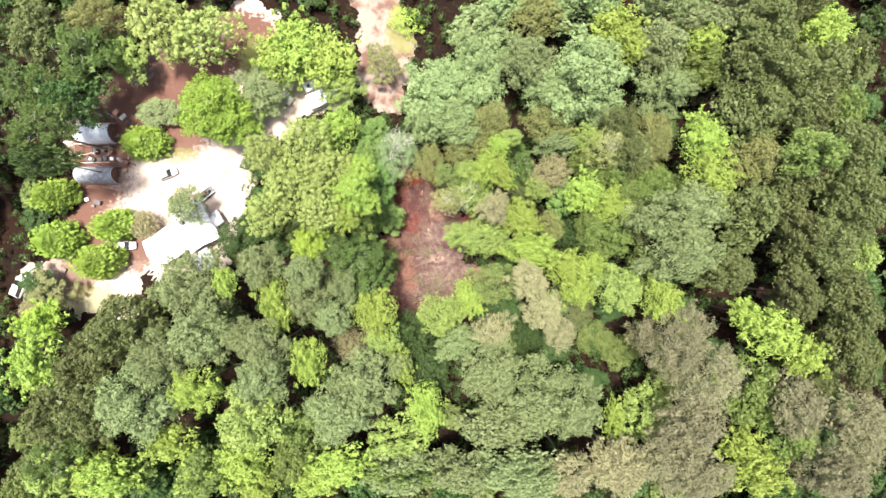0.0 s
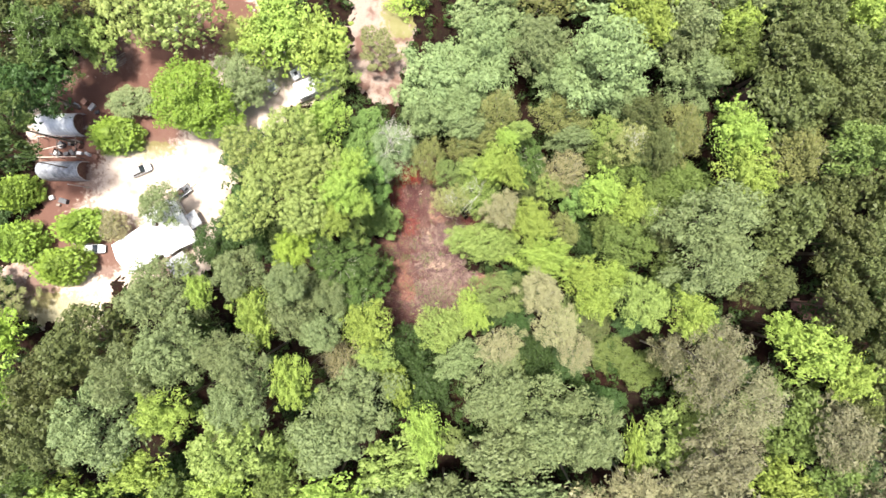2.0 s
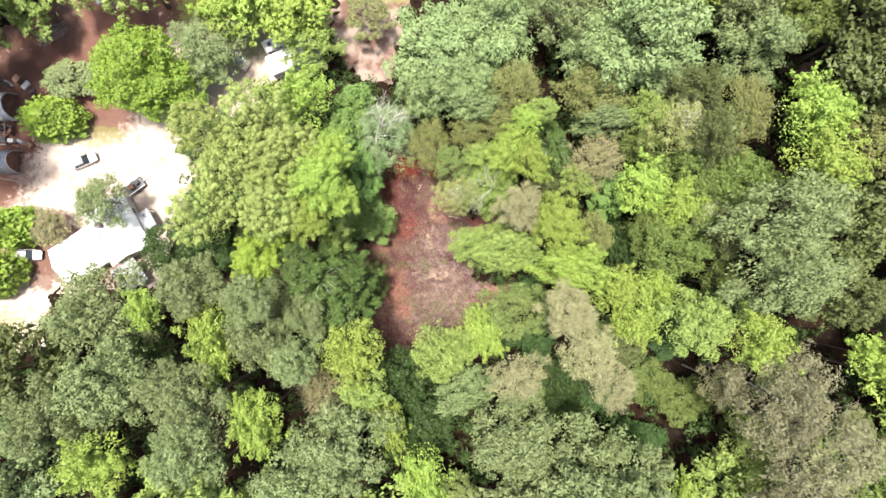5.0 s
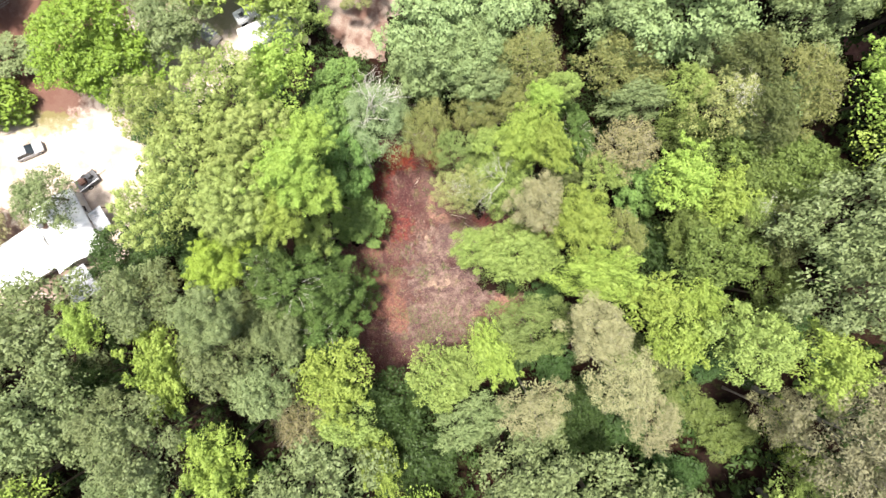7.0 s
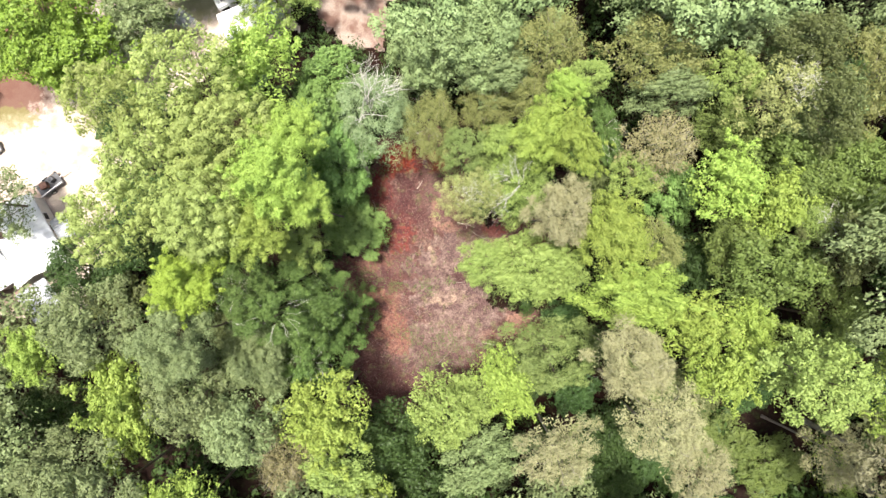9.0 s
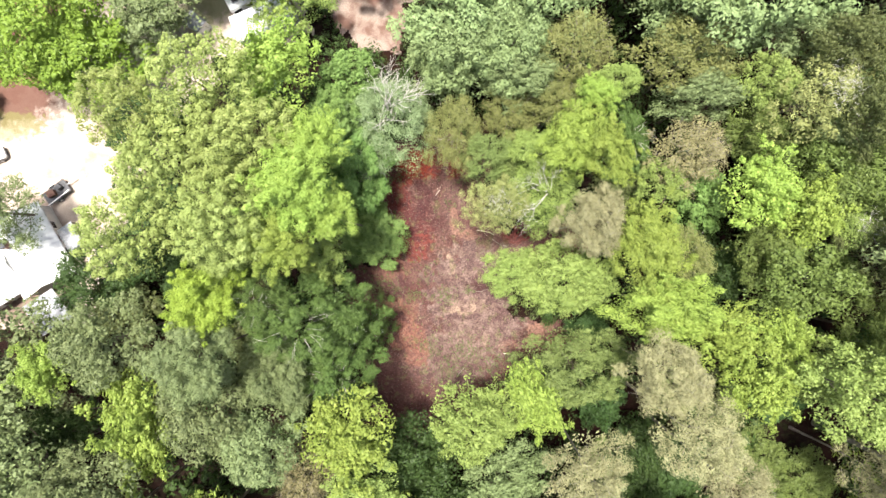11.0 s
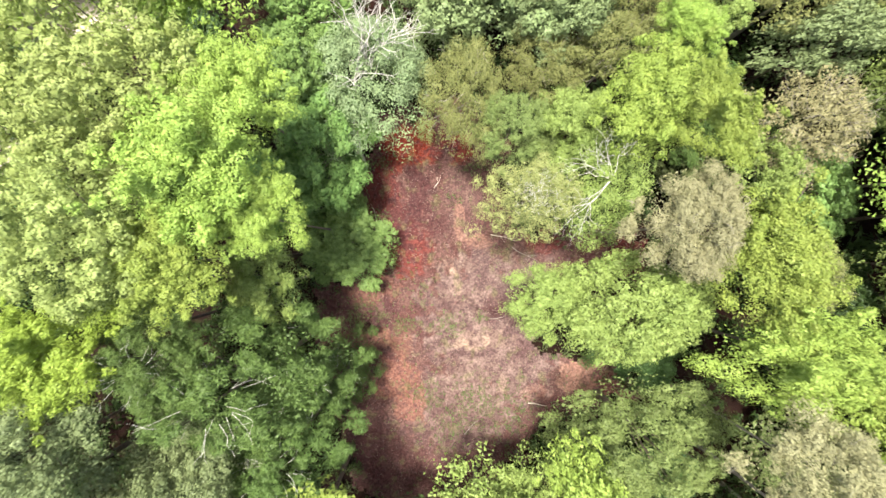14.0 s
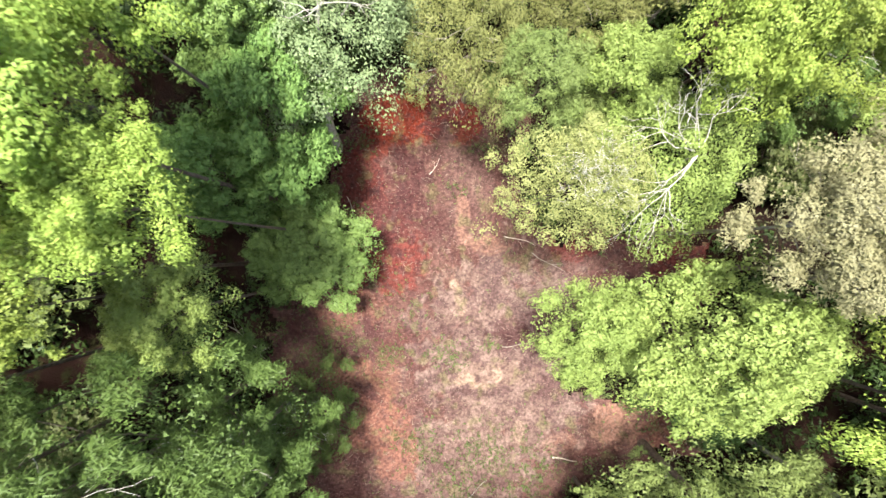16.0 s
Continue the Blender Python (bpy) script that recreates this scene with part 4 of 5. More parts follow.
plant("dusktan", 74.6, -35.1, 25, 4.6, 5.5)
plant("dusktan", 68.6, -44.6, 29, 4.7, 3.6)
plant("gum", 57.2, -44.1, 21, 5.7, 5.0)
plant("dusktan", 39.6, -43.4, 26, 5.4, 4.3)
plant("tan", 31.9, -44.3, 27, 5.4, 5.0)
plant("dusktan", 44.9, -44.2, 30, 5.2, 3.7)
plant("oak", 13.4, -45.8, 28, 6.3, 3.7)
plant("tan", 22.8, -46.1, 26, 5.3, 3.7)
plant("gum", -17.8, -45.7, 26, 6.3, 3.7)
plant("green", -7.4, -48.2, 23, 7.1, 3.2)
plant("oak", 0.5, -47.9, 20, 5.1, 4.4)
plant("green", -27.0, -45.5, 24, 4.8, 5.3)
plant("gum", -23.4, -49.5, 22, 4.3, 2.7)
plant("laurel", 27.5, -31.4, 11, 2.5, 2.5)
plant("poplar", -24.8, 12.4, 25.5, 4.9, 4.5)
plant("poplar", -32.1, 10.4, 24, 3.9, 3.6)
plant("poplar", -19.8, 6.4, 27.5, 4.1, 5.0)
plant("poplar", -27.4, 4.6, 26, 5.1, 4.7)
plant("poplar", -20.6, 0.3, 29.3, 4.1, 3.9)
plant("poplar", -32.5, -0.4, 23, 4.0, 4.2)
plant("gum", -20.3, 15.7, 21, 4.1, 4.9)
plant("gum", -14.8, 7.2, 26.5, 3.2, 3.0)
plant("gum", -15.1, 3.1, 30, 3.4, 3.2)
plant("gum", -16.8, -1.1, 28, 2.9, 2.7)
plant("gum", -12.7, 1.1, 27, 2.1, 2.3)
plant("maple", -15.1, -2.6, 19, 2.7, 2.4)
plant("lime", -23.1, -5.8, 27.6, 3.4, 2.9)
plant("green", -22.1, -2.7, 22, 3.0, 2.5)
plant("pine", -15.8, -8.2, 25.4, 5.4, 4.2)
plant("pine", -13.4, -9.0, 18, 3.9, 3.9)
plant("pine", -18.9, -6.3, 25.8, 2.8, 2.8)
plant("pine", -13.9, -13.4, 20, 4.0, 3.4)
plant("pine", -11.9, -10.2, 8, 2.9, 3.2)
plant("oak", -18.4, -13.1, 22, 4.1, 3.5)
plant("dark", -12.1, 0.1, 8, 3.6, 4.2)
plant("dark", -12.8, 7.0, 14.5, 3.5, 4.7)
plant("dark", -14.8, 11.7, 15, 3.5, 4.0)
plant("dark", -14.2, 16.3, 13, 3.0, 3.3)
plant("dark", -16.0, 3.9, 13, 3.0, 3.6)
plant("pale", -11.2, 6.8, 18, 5.7, 5.5, lean=31, towards=75)
plant("gum", -12.0, -17.9, 25, 4.5, 4.3)
plant("maple", -10.7, -22.9, 22, 3.5, 2.5)
plant("laurel", -6.4, -22.7, 15.5, 4.3, 4.9)
plant("maple", -1.1, -19.6, 15.8, 4.1, 4.6)
plant("gum", 5.1, -15.5, 19.5, 2.6, 4.0)
plant("maple", 2.6, -18.3, 13, 2.7, 3.3)
plant("willow", 9.6, -12.9, 19, 5.9, 4.3)
plant("willow", 7.7, -15.3, 7.5, 3.8, 2.5)
plant("bluoak", 3.2, -24.9, 15, 4.9, 3.2)
plant("tan", 15.3, -11.7, 25.2, 3.6, 3.3)
plant("tan", 17.9, -17.0, 25.8, 3.7, 3.7)
plant("tan", 20.8, -20.9, 25, 3.3, 2.9)
plant("tan", 9.4, -20.9, 23.3, 3.9, 3.2)
plant("laurel", 17.4, -23.8, 11, 2.8, 4.3)
plant("laurel", 17.4, -28.0, 11, 3.1, 2.5)
plant("oak", -32.2, -9.6, 26, 4.0, 4.0)
plant("oak", -23.9, -10.6, 28, 3.8, 3.6)
plant("gum", -29.6, -16.4, 26, 3.3, 5.4)
plant("oak", -24.1, -16.0, 24.5, 4.8, 4.1)
plant("gum", -39.6, -13.0, 22, 2.3, 3.0)
plant("oak", -35.1, -22.2, 25, 4.3, 2.9)
plant("laurel", -42.7, -20.3, 15, 3.5, 3.5)
plant("oak", -19.4, -18.9, 24, 3.6, 3.6)
plant("maple", 2.8, -3.6, 16, 2.6, 3.1)
plant("maple", 7.8, -4.0, 19.4, 5.1, 4.0)
plant("gum", 14.0, -0.9, 24.2, 3.8, 4.1)
plant("gum", 16.0, -6.3, 24.2, 5.1, 3.1)
plant("gum", 22.9, -9.5, 20.5, 4.4, 3.4)
plant("gum", 25.0, -13.1, 22.5, 3.8, 3.5)
plant("gum", 28.3, -9.1, 19, 2.7, 3.0)
plant("gum", 26.2, 4.5, 20.5, 3.9, 3.9)
plant("gum", 30.9, 2.4, 19.5, 3.7, 3.7)
plant("snag", 34.4, 0.7, 18.5, 2.2, 1.9)
plant("brown", 20.6, 8.5, 16.6, 4.0, 3.5)
plant("tan", 9.2, 1.2, 23.3, 2.9, 3.4)
plant("snag", 6.0, 4.0, 18.2, 3.7, 4.4)
plant("bleached", 1.0, 2.7, 19.3, 2.8, 3.1)
plant("willow", 0.3, 7.7, 15.5, 2.6, 2.5)
plant("willow", 2.9, 6.1, 12, 2.1, 2.4)
plant("gum", 7.9, 8.5, 22, 3.1, 3.8)
plant("gum", 10.7, 7.2, 22.6, 2.0, 3.0)
plant("gum", 10.0, 12.8, 20, 1.8, 2.1)
plant("olive", 3.2, 12.6, 14.5, 3.5, 2.9)
plant("olive", 7.4, 13.3, 16.5, 3.1, 2.2)
plant("olive", -2.8, 10.1, 15.2, 3.0, 4.3)
plant("maple", 12.2, 14.5, 18, 2.5, 1.9)
plant("pine", 15.0, 10.1, 14, 3.2, 5.0)
plant("bluoak", -2.0, 18.5, 17, 5.0, 4.7)
plant("bluoak", 2.8, 18.5, 18.5, 4.3, 4.3)
plant("oak", 4.0, 15.5, 17, 3.9, 2.8)
plant("olive", 8.8, 17.8, 19, 4.0, 3.8)
plant("olive", 20.0, 17.9, 18.5, 5.1, 4.1)
plant("oak", 21.7, 14.1, 17, 5.0, 2.5)
plant("maple", 26.8, 14.7, 18, 3.0, 3.0)
plant("bleached", 30.0, 12.8, 21, 4.4, 4.1)
plant("green", 26.9, 10.6, 16, 3.4, 2.6)
plant("maple", 18.3, 5.8, 14, 2.6, 2.4)
plant("dark", 23.4, 4.1, 12, 4.0, 3.3)
plant("olive", 20.9, -1.6, 15, 2.2, 3.5)
plant("bluoak", 23.5, 20.4, 17, 5.0, 2.8)
plant("oak", 29.9, 19.1, 19, 3.8, 3.2)
plant("duskoak", 34.1, 11.1, 22, 2.5, 4.1)
plant("duskoak", 32.0, 17.4, 22, 3.0, 3.5)
plant("green", 30.8, -3.8, 20.6, 5.7, 4.4)
plant("green", 28.2, -1.3, 17, 3.3, 3.3)
plant("green", 35.4, 4.2, 18, 4.7, 4.1)
plant("duskoak", 35.7, -1.7, 22, 2.5, 3.5)
plant("maple", 34.4, -12.9, 17.6, 5.0, 3.6)
plant("green", 38.3, -8.5, 18, 3.3, 3.8)
plant("green", 31.5, -24.8, 6, 4.6, 3.5)
plant("green", 36.6, -26.6, 7, 4.6, 3.6)
plant("laurel", 35.5, -18.0, 4, 4.0, 2.6)
plant("laurel", 26.0, -3.6, 11, 3.1, 3.7)
plant("laurel", 12.7, -9.9, 6, 2.7, 2.0)

# ---------------------------------------------------------------- undergrowth and the woods beyond


def open_ground(x, y):
    return inside(CLEARING, x, y) | inside(YARD, x, y) | inside(ROAD, x, y)


def undergrowth():
    rng = np.random.default_rng(5)
    n = 7600
    x, y = rng.uniform(-104, 104, n), rng.uniform(-60, 60, n)
    clump = np.sin(x * 0.21 + 2) * np.cos(y * 0.27) + 0.6 * np.sin(x * 0.5 + y * 0.4)
    close = np.arange(n) >= 6500
    x, y = np.where(close, rng.uniform(-36, 32, n), x), np.where(close, rng.uniform(-36, 28, n), y)
    keep = ~open_ground(x, y) & (close | (clump > rng.uniform(-2.6, 0.2, n)))
    x, y = x[keep], y[keep]
    r = rng.uniform(0.5, 1.3, len(x))
    c = np.stack([x, y, swell(x, y) + r * rng.uniform(0.6, 3.6, len(x))], 1)
    near = np.hypot(x + 3, y + 3) < 34
    v, f = joined([clump_leaves(rng, c[~near], r[~near], 32, 0.6, 0.6, 0.9, corners=3), clump_leaves(rng, c[near], r[near], 75, 0.34, 0.5, 0.9, corners=3)])
    ob = new("undergrowth", mesh_of("undergrowth", v, f, SHRUB))
    tagged(ob, "dense dark green shrubs and saplings on the forest floor", "undergrowth", kind="stuff")


def far_woods():
    rng = np.random.default_rng(8)
    n = 1500
    x, y = rng.uniform(-185, 185, n), rng.uniform(-140, 140, n)
    keep = (np.abs(x) > 115) | (np.abs(y) > 69)
    x, y = x[keep], y[keep]
    r = rng.uniform(2.6, 4.6, len(x))
    c = np.stack([x, y, swell(x, y) + r * rng.uniform(0.7, 2.4, len(x))], 1)
    v, f = clump_leaves(rng, c, r, 11, 1.25, 0.65, 1.25, corners=3)
    ob = new("far_woods", mesh_of("far_woods", v, f, LEAF["green"]))
    tagged(ob, "unbroken green woods reaching away on all sides", "woods", kind="stuff")


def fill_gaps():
    """Smaller trees where the canopy would stand open, mostly laurel with its leaves darkened for shade."""
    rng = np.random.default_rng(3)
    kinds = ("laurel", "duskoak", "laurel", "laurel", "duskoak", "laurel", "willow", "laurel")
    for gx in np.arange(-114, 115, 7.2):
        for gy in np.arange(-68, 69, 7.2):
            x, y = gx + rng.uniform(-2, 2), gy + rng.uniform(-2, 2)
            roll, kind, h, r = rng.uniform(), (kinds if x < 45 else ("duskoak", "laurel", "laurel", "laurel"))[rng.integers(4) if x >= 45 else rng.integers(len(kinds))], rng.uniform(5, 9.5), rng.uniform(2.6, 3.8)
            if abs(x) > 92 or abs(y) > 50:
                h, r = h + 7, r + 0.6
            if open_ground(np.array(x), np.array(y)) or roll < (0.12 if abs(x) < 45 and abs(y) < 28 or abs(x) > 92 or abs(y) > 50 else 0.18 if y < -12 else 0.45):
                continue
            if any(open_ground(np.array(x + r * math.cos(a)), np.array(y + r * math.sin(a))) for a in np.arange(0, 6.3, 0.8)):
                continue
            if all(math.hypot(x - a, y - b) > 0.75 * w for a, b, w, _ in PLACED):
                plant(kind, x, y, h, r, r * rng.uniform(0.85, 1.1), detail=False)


PLACED.append((39.0, -22.0, 5.0, 9.0))  # a gap round a bare stem
PLACED.append((72.0, -15.8, 7.5, 9.0))  # two glades
PLACED.append((56.1, 25.3, 6.0, 9.0))
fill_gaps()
undergrowth()
far_woods()

# ---------------------------------------------------------------- things in the clearing


def chips():
    """Wood chips, sticks and dry stalks over the cleared ground."""
    rng = np.random.default_rng(21)
    n = 15000
    x, y = rng.uniform(-22, 19, n), rng.uniform(-27, 12, n)
    keep = inside(CLEARING, x, y)
    x, y = x[keep], y[keep]
    m = len(x)
    p = np.stack([x, y, swell(x, y) + 0.11 + rng.uniform(0, 0.05, m)], 1)
    a = rng.uniform(0, 6.28, m)
    size = rng.uniform(0.04, 0.12, m) + 0.6 * rng.uniform(0, 1, m) ** 9
    v, f = leaf_cards(p, np.array((0, 0, 1.0)) + rng.normal(0, 0.25, p.shape), np.stack([np.cos(a), np.sin(a), 0 * a], 1), size, np.minimum(size * 0.28, 0.035 + 0 * size), -0.3)
    ob = new("wood_chips", mesh_of("wood_chips", v, f, CHIP))
    tagged(ob, "scattered pale and brown wood chips and dry stalks on clay", "wood chips", kind="stuff")


def weeds():
    """Tufts of weeds that come up through the chips, thicker along the rim."""
    rng = np.random.default_rng(22)
    n = 2600
    x, y = rng.uniform(-22, 18, n), rng.uniform(-26, 11, n)
    patch = np.sin(x * 0.7 + 1) * np.cos(y * 0.55 + 0.4) + 0.5 * np.sin(x * 1.6 - y * 1.1)
    keep = inside(CLEARING, x, y) & ((patch > 0.7) | (rng.uniform(0, 1, n) < 0.07))
    x, y = [x[keep]], [y[keep]]
    for cx, cy, wide, count in ((-3.62, -7.15, 0.8, 70), (-0.92, -6.38, 0.4, 20), (-7.77, -7.15, 0.8, 60), (-12.6, -7.15, 1.5, 150), (-11.15, -10.43, 1.0, 60), (-1.4, -13.71, 1.5, 120), (-5.45, -13.13, 0.9, 70),
                                (-9.12, -0.2, 0.8, 40), (-3.14, 4.05, 0.5, 20), (1.88, -15.16, 1.8, 200), (-2.94, -15.64, 2.0, 150), (-10.67, -5.51, 1.2, 60), (-6.61, -4.06, 1.2, 50), (-9.51, 7.52, 0.7, 40), (-1.3, 7.04, 0.6, 40)):
        x.append(rng.normal(cx, wide, int(count * 1.2)))
        y.append(rng.normal(cy, wide * 0.8, int(count * 1.2)))
    x, y = np.concatenate(x), np.concatenate(y)
    r = rng.uniform(0.08, 0.24, len(x))
    c = np.stack([x, y, swell(x, y) + 0.12 + 0.25 * r], 1)
    v, f = clump_leaves(rng, c, r, 200, 0.16, 0.3, 0.6)
    ob = new("weeds", mesh_of("weeds", v, f, WEED))
    tagged(ob, "small green weed tufts growing through the chips", "weeds", kind="stuff")


def rim_scrub():
    """Brambles and saplings that close in on the clearing's edge."""
    rng = np.random.default_rng(23)
    cs, rs = [], []
    for (ax, ay), (bx, by) in zip(CLEARING, CLEARING[1:] + CLEARING[:1]):
        for _ in range(int(math.hypot(bx - ax, by - ay) * 2.2)):
            f, out = rng.uniform(), rng.normal(0, 0.9)
            x, y = ax + (bx - ax) * f + out, ay + (by - ay) * f + rng.normal(0, 0.9)
            r = rng.uniform(0.25, 0.75)
            cs.append((x, y, float(swell(x, y)) + r * rng.uniform(0.4, 1.3)))
            rs.append(r)
    v, f = clump_leaves(rng, np.array(cs), np.array(rs), 150, 0.2, 0.45, 0.8)
    ob = new("scrub", mesh_of("scrub", v, f, WEED))
    tagged(ob, "tangled green brambles along the edge of the clearing", "scrub", kind="stuff")


def fallen_branch(x, y, turn, length, radius, mat, seed, label, forks=2):
    rng = np.random.default_rng(seed)
    top = empty("fallen_branch", pose(x, y, float(swell(x, y)) + 0.12, 0, 0, turn), label, "branch", "fallen branches")
    s = np.linspace(0, 1, 6)
    line = np.stack([length * (s - 0.5), 0.06 * length * np.sin(s * 4 + seed), 0.05 + 0.06 * np.abs(np.sin(s * 5 + seed))], 1)
    v, f = tube(line, radius * (1 - 0.7 * s), 7)
    ob = new("stem", mesh_of("stem", v, f, mat, True))
    ob.parent = top
    for k in range(forks):
        b = line[2 + k % 3]
        d = np.array((rng.uniform(0.4, 0.9), rng.choice((-1, 1)) * rng.uniform(0.4, 0.9), 0.25)) * length * rng.uniform(0.25, 0.42)
        v, f = tube([b, b + d * 0.5 + (0, 0, 0.06), b + d], (radius * 0.5, radius * 0.35, radius * 0.12), 5)
        ob = new("twig", mesh_of("twig", v, f, mat, True))
        ob.parent = top


chips()
weeds()
rim_scrub()
PEELED = bark_material("peeled_wood", (0.50, 0.42, 0.33), (0.72, 0.65, 0.55))
fallen_branch(4.39, -14.1, -2, 1.7, 0.05, PEELED, 1, "straight peeled pale pole lying on the chips", 0)
fallen_branch(-17.71, -5.99, 150, 3.2, 0.05, GREY_BARK, 2, "grey forked dead branch lying in the shade", 4)
fallen_branch(-16.65, -7.15, 20, 2.4, 0.04, PALE_BARK, 3, "bleached forked twig lying in the shade", 4)
fallen_branch(3.04, -0.78, -35, 2.6, 0.035, GREY_BARK, 4, "thin dry branch at the clearing's edge", 2)
fallen_branch(1.11, 0.67, -20, 2.2, 0.03, PEELED, 5, "thin pale stalk at the clearing's edge", 1)
fallen_branch(11.53, -14.29, 70, 2.2, 0.05, GREY_BARK, 6, "crooked grey branch on bare clay", 3)
fallen_branch(-11.44, 9.06, 80, 3.0, 0.06, GREY_BARK, 7, "grey dead branch leaning in the dark under trees", 4)
fallen_branch(-10.28, 2.69, 115, 1.8, 0.03, PEELED, 8, "short pale stick on red clay", 1)
fallen_branch(-4.68, 5.59, 60, 1.3, 0.025, PEELED, 9, "short pale stick on dark litter", 1)
fallen_branch(0.82, -6.38, 5, 1.6, 0.03, GREY_BARK, 10, "thin grey stick on the chips", 1)
fallen_branch(-1.5, -16.12, 40, 1.8, 0.035, GREY_BARK, 11, "thin grey stick on the chips", 2)

# ---------------------------------------------------------------- homestead


def gable_house(name, x, y, turn, length, width, wall, rise, roof_mat, label, chimney=None, ribs=True):
    """Walls with door and windows under a ribbed gable roof."""
    z = float(swell(x, y))
    top = empty(name, pose(x, y, z, 0, 0, turn), label, "house")
    a, b = length / 2, width / 2
    bm = bmesh.new()
    rim = [(-a, -b), (a, -b), (a, b), (-a, b)]
    lo = [bm.verts.new((px, py, 0)) for px, py in rim]
    hi = [bm.verts.new((px, py, wall)) for px, py in rim]
    peak = [bm.verts.new((-a, 0, wall + rise - 0.06)), bm.verts.new((a, 0, wall + rise - 0.06))]
    bm.faces.new((lo[0], lo[1], hi[1], hi[0]))
    bm.faces.new((lo[2], lo[3], hi[3], hi[2]))
    bm.faces.new((lo[1], lo[2], hi[2], peak[1], hi[1]))
    bm.faces.new((lo[3], lo[0], hi[0], peak[0], hi[3]))
    part("wall", bm, SIDING, top)
    for side in (-1, 1):
        bm = bmesh.new()
        over = 0.35
        drop = rise * over / b
        rows = [(0, wall + rise + 0.03), (side * (b + over), wall - drop + 0.03)]
        n = int(length / 0.6) if ribs else 2
        low, up = [], []
        for k in range(n * 3 + 1):
            px = -a - over + (length + 2 * over) * k / (n * 3)
            lift = 0.035 if k % 3 == 0 else 0.0
            low.append([bm.verts.new((px, py, pz + lift)) for py, pz in rows])
            up.append([bm.verts.new((px, py, pz + lift + 0.05)) for py, pz in rows])
        for k in range(n * 3):
            for q in (low, up):
                bm.faces.new((q[k][0], q[k][1], q[k + 1][1], q[k + 1][0]))
            bm.faces.new((low[k][1], up[k][1], up[k + 1][1], low[k + 1][1]))
        for k in (0, -1):
            bm.faces.new((low[k][0], low[k][1], up[k][1], up[k][0]))
        part("roof", bm, roof_mat, top)
        part("gutter", box_bm(-a - over, side * (b + over) - 0.06, wall - drop - 0.12, a + over, side * (b + over) + 0.06, wall - drop, 0.01), STEEL, top)
    part("ridge_cap", box_bm(-a - 0.36, -0.14, wall + rise + 0.05, a + 0.36, 0.14, wall + rise + 0.13, 0.03), roof_mat, top)
    for px, py, w, along in ((a * 0.4, -b, 1.1, True), (-a * 0.4, -b, 1.1, True), (a, 0.0, 1.0, False), (a * 0.3, b, 1.1, True)):
        if along:
            f = part("window", box_bm(px - w / 2, py - 0.05, 1.0, px + w / 2, py + 0.05, 2.1), WHITE, top)
            part("pane", box_bm(px - w / 2 + 0.09, py - 0.06, 1.09, px + w / 2 - 0.09, py + 0.06, 2.01, 0), GLASS, f)
        else:
            f = part("window", box_bm(px - 0.05, py - w / 2, 1.0, px + 0.05, py + w / 2, 2.1), WHITE, top)
            part("pane", box_bm(px - 0.06, py - w / 2 + 0.09, 1.09, px + 0.06, py + w / 2 - 0.09, 2.01, 0), GLASS, f)
    d = part("door", box_bm(-0.45, -b - 0.05, 0, 0.45, -b + 0.03, 2.05), WOOD, top, "brown timber door")
    part("handle", box_bm(0.3, -b - 0.1, 0.98, 0.36, -b - 0.04, 1.1, 0.01), STEEL, d)
    if chimney:
        cx, cy = chimney
        c = part("chimney", box_bm(cx - 0.35, cy - 0.3, wall + rise * 0.3, cx + 0.35, cy + 0.3, wall + rise + 0.6), RUST, top, "dark rusty flue box")
        part("cap", box_bm(cx - 0.42, cy - 0.37, wall + rise + 0.6, cx + 0.42, cy + 0.37, wall + rise + 0.7), CHARCOAL, c)
    return top


gable_house("farmhouse", -52.4, -2.3, 120, 8.8, 6.3, 2.6, 1.3, ROOF, "single-storey house under a glaring white metal roof", (1.5, 1.4))
gable_house("house_wing", -58.2, -6.2, 33, 8.1, 5.9, 2.5, 1.2, ROOF, "white-roofed wing that adjoins the house", None)


def lean_to(x, y, turn, length, width, low, high, label):
    top = empty("lean_to", pose(x, y, float(swell(x, y)), 0, 0, turn), label, "shed")
    a, b = length / 2, width / 2
    n = 18
    bm = bmesh.new()
    rows = []
    for k in range(n + 1):
        px = -a + length * k / n
        lift = 0.04 if k % 2 else 0
        rows.append([bm.verts.new((px, -b, low + lift)), bm.verts.new((px, b, high + lift)), bm.verts.new((px, b, high + lift - 0.05)), bm.verts.new((px, -b, low + lift - 0.05))])
    for p, q in zip(rows, rows[1:]):
        for i in range(4):
            bm.faces.new((p[i], p[(i + 1) % 4], q[(i + 1) % 4], q[i]))
    part("roof", bm, GREY_ROOF, top)
    for sx in (-1, 1):
        for sy, h in ((-1, low), (1, high)):
            part("post", box_bm(sx * (a - 0.15) - 0.06, sy * (b - 0.15) - 0.06, 0, sx * (a - 0.15) + 0.06, sy * (b - 0.15) + 0.06, h - 0.1, 0.01), WOOD, top)
    for sy, h in ((-1, low), (1, high)):
        part("beam", box_bm(-a, sy * (b - 0.15) - 0.05, h - 0.24, a, sy * (b - 0.15) + 0.05, h - 0.09, 0.01), WOOD, top)
    part("rim_board", box_bm(-a, -b - 0.04, low - 0.16, a, -b, low + 0.03, 0.01), WHITE, top)


lean_to(-50.5, -9.5, 33, 4.2, 4.0, 2.2, 2.7, "open lean-to with a weathered grey sheet roof")
lean_to(-48, -0.6, -57, 3.0, 2.2, 2.2, 2.5, "small open porch with a grey sheet roof")


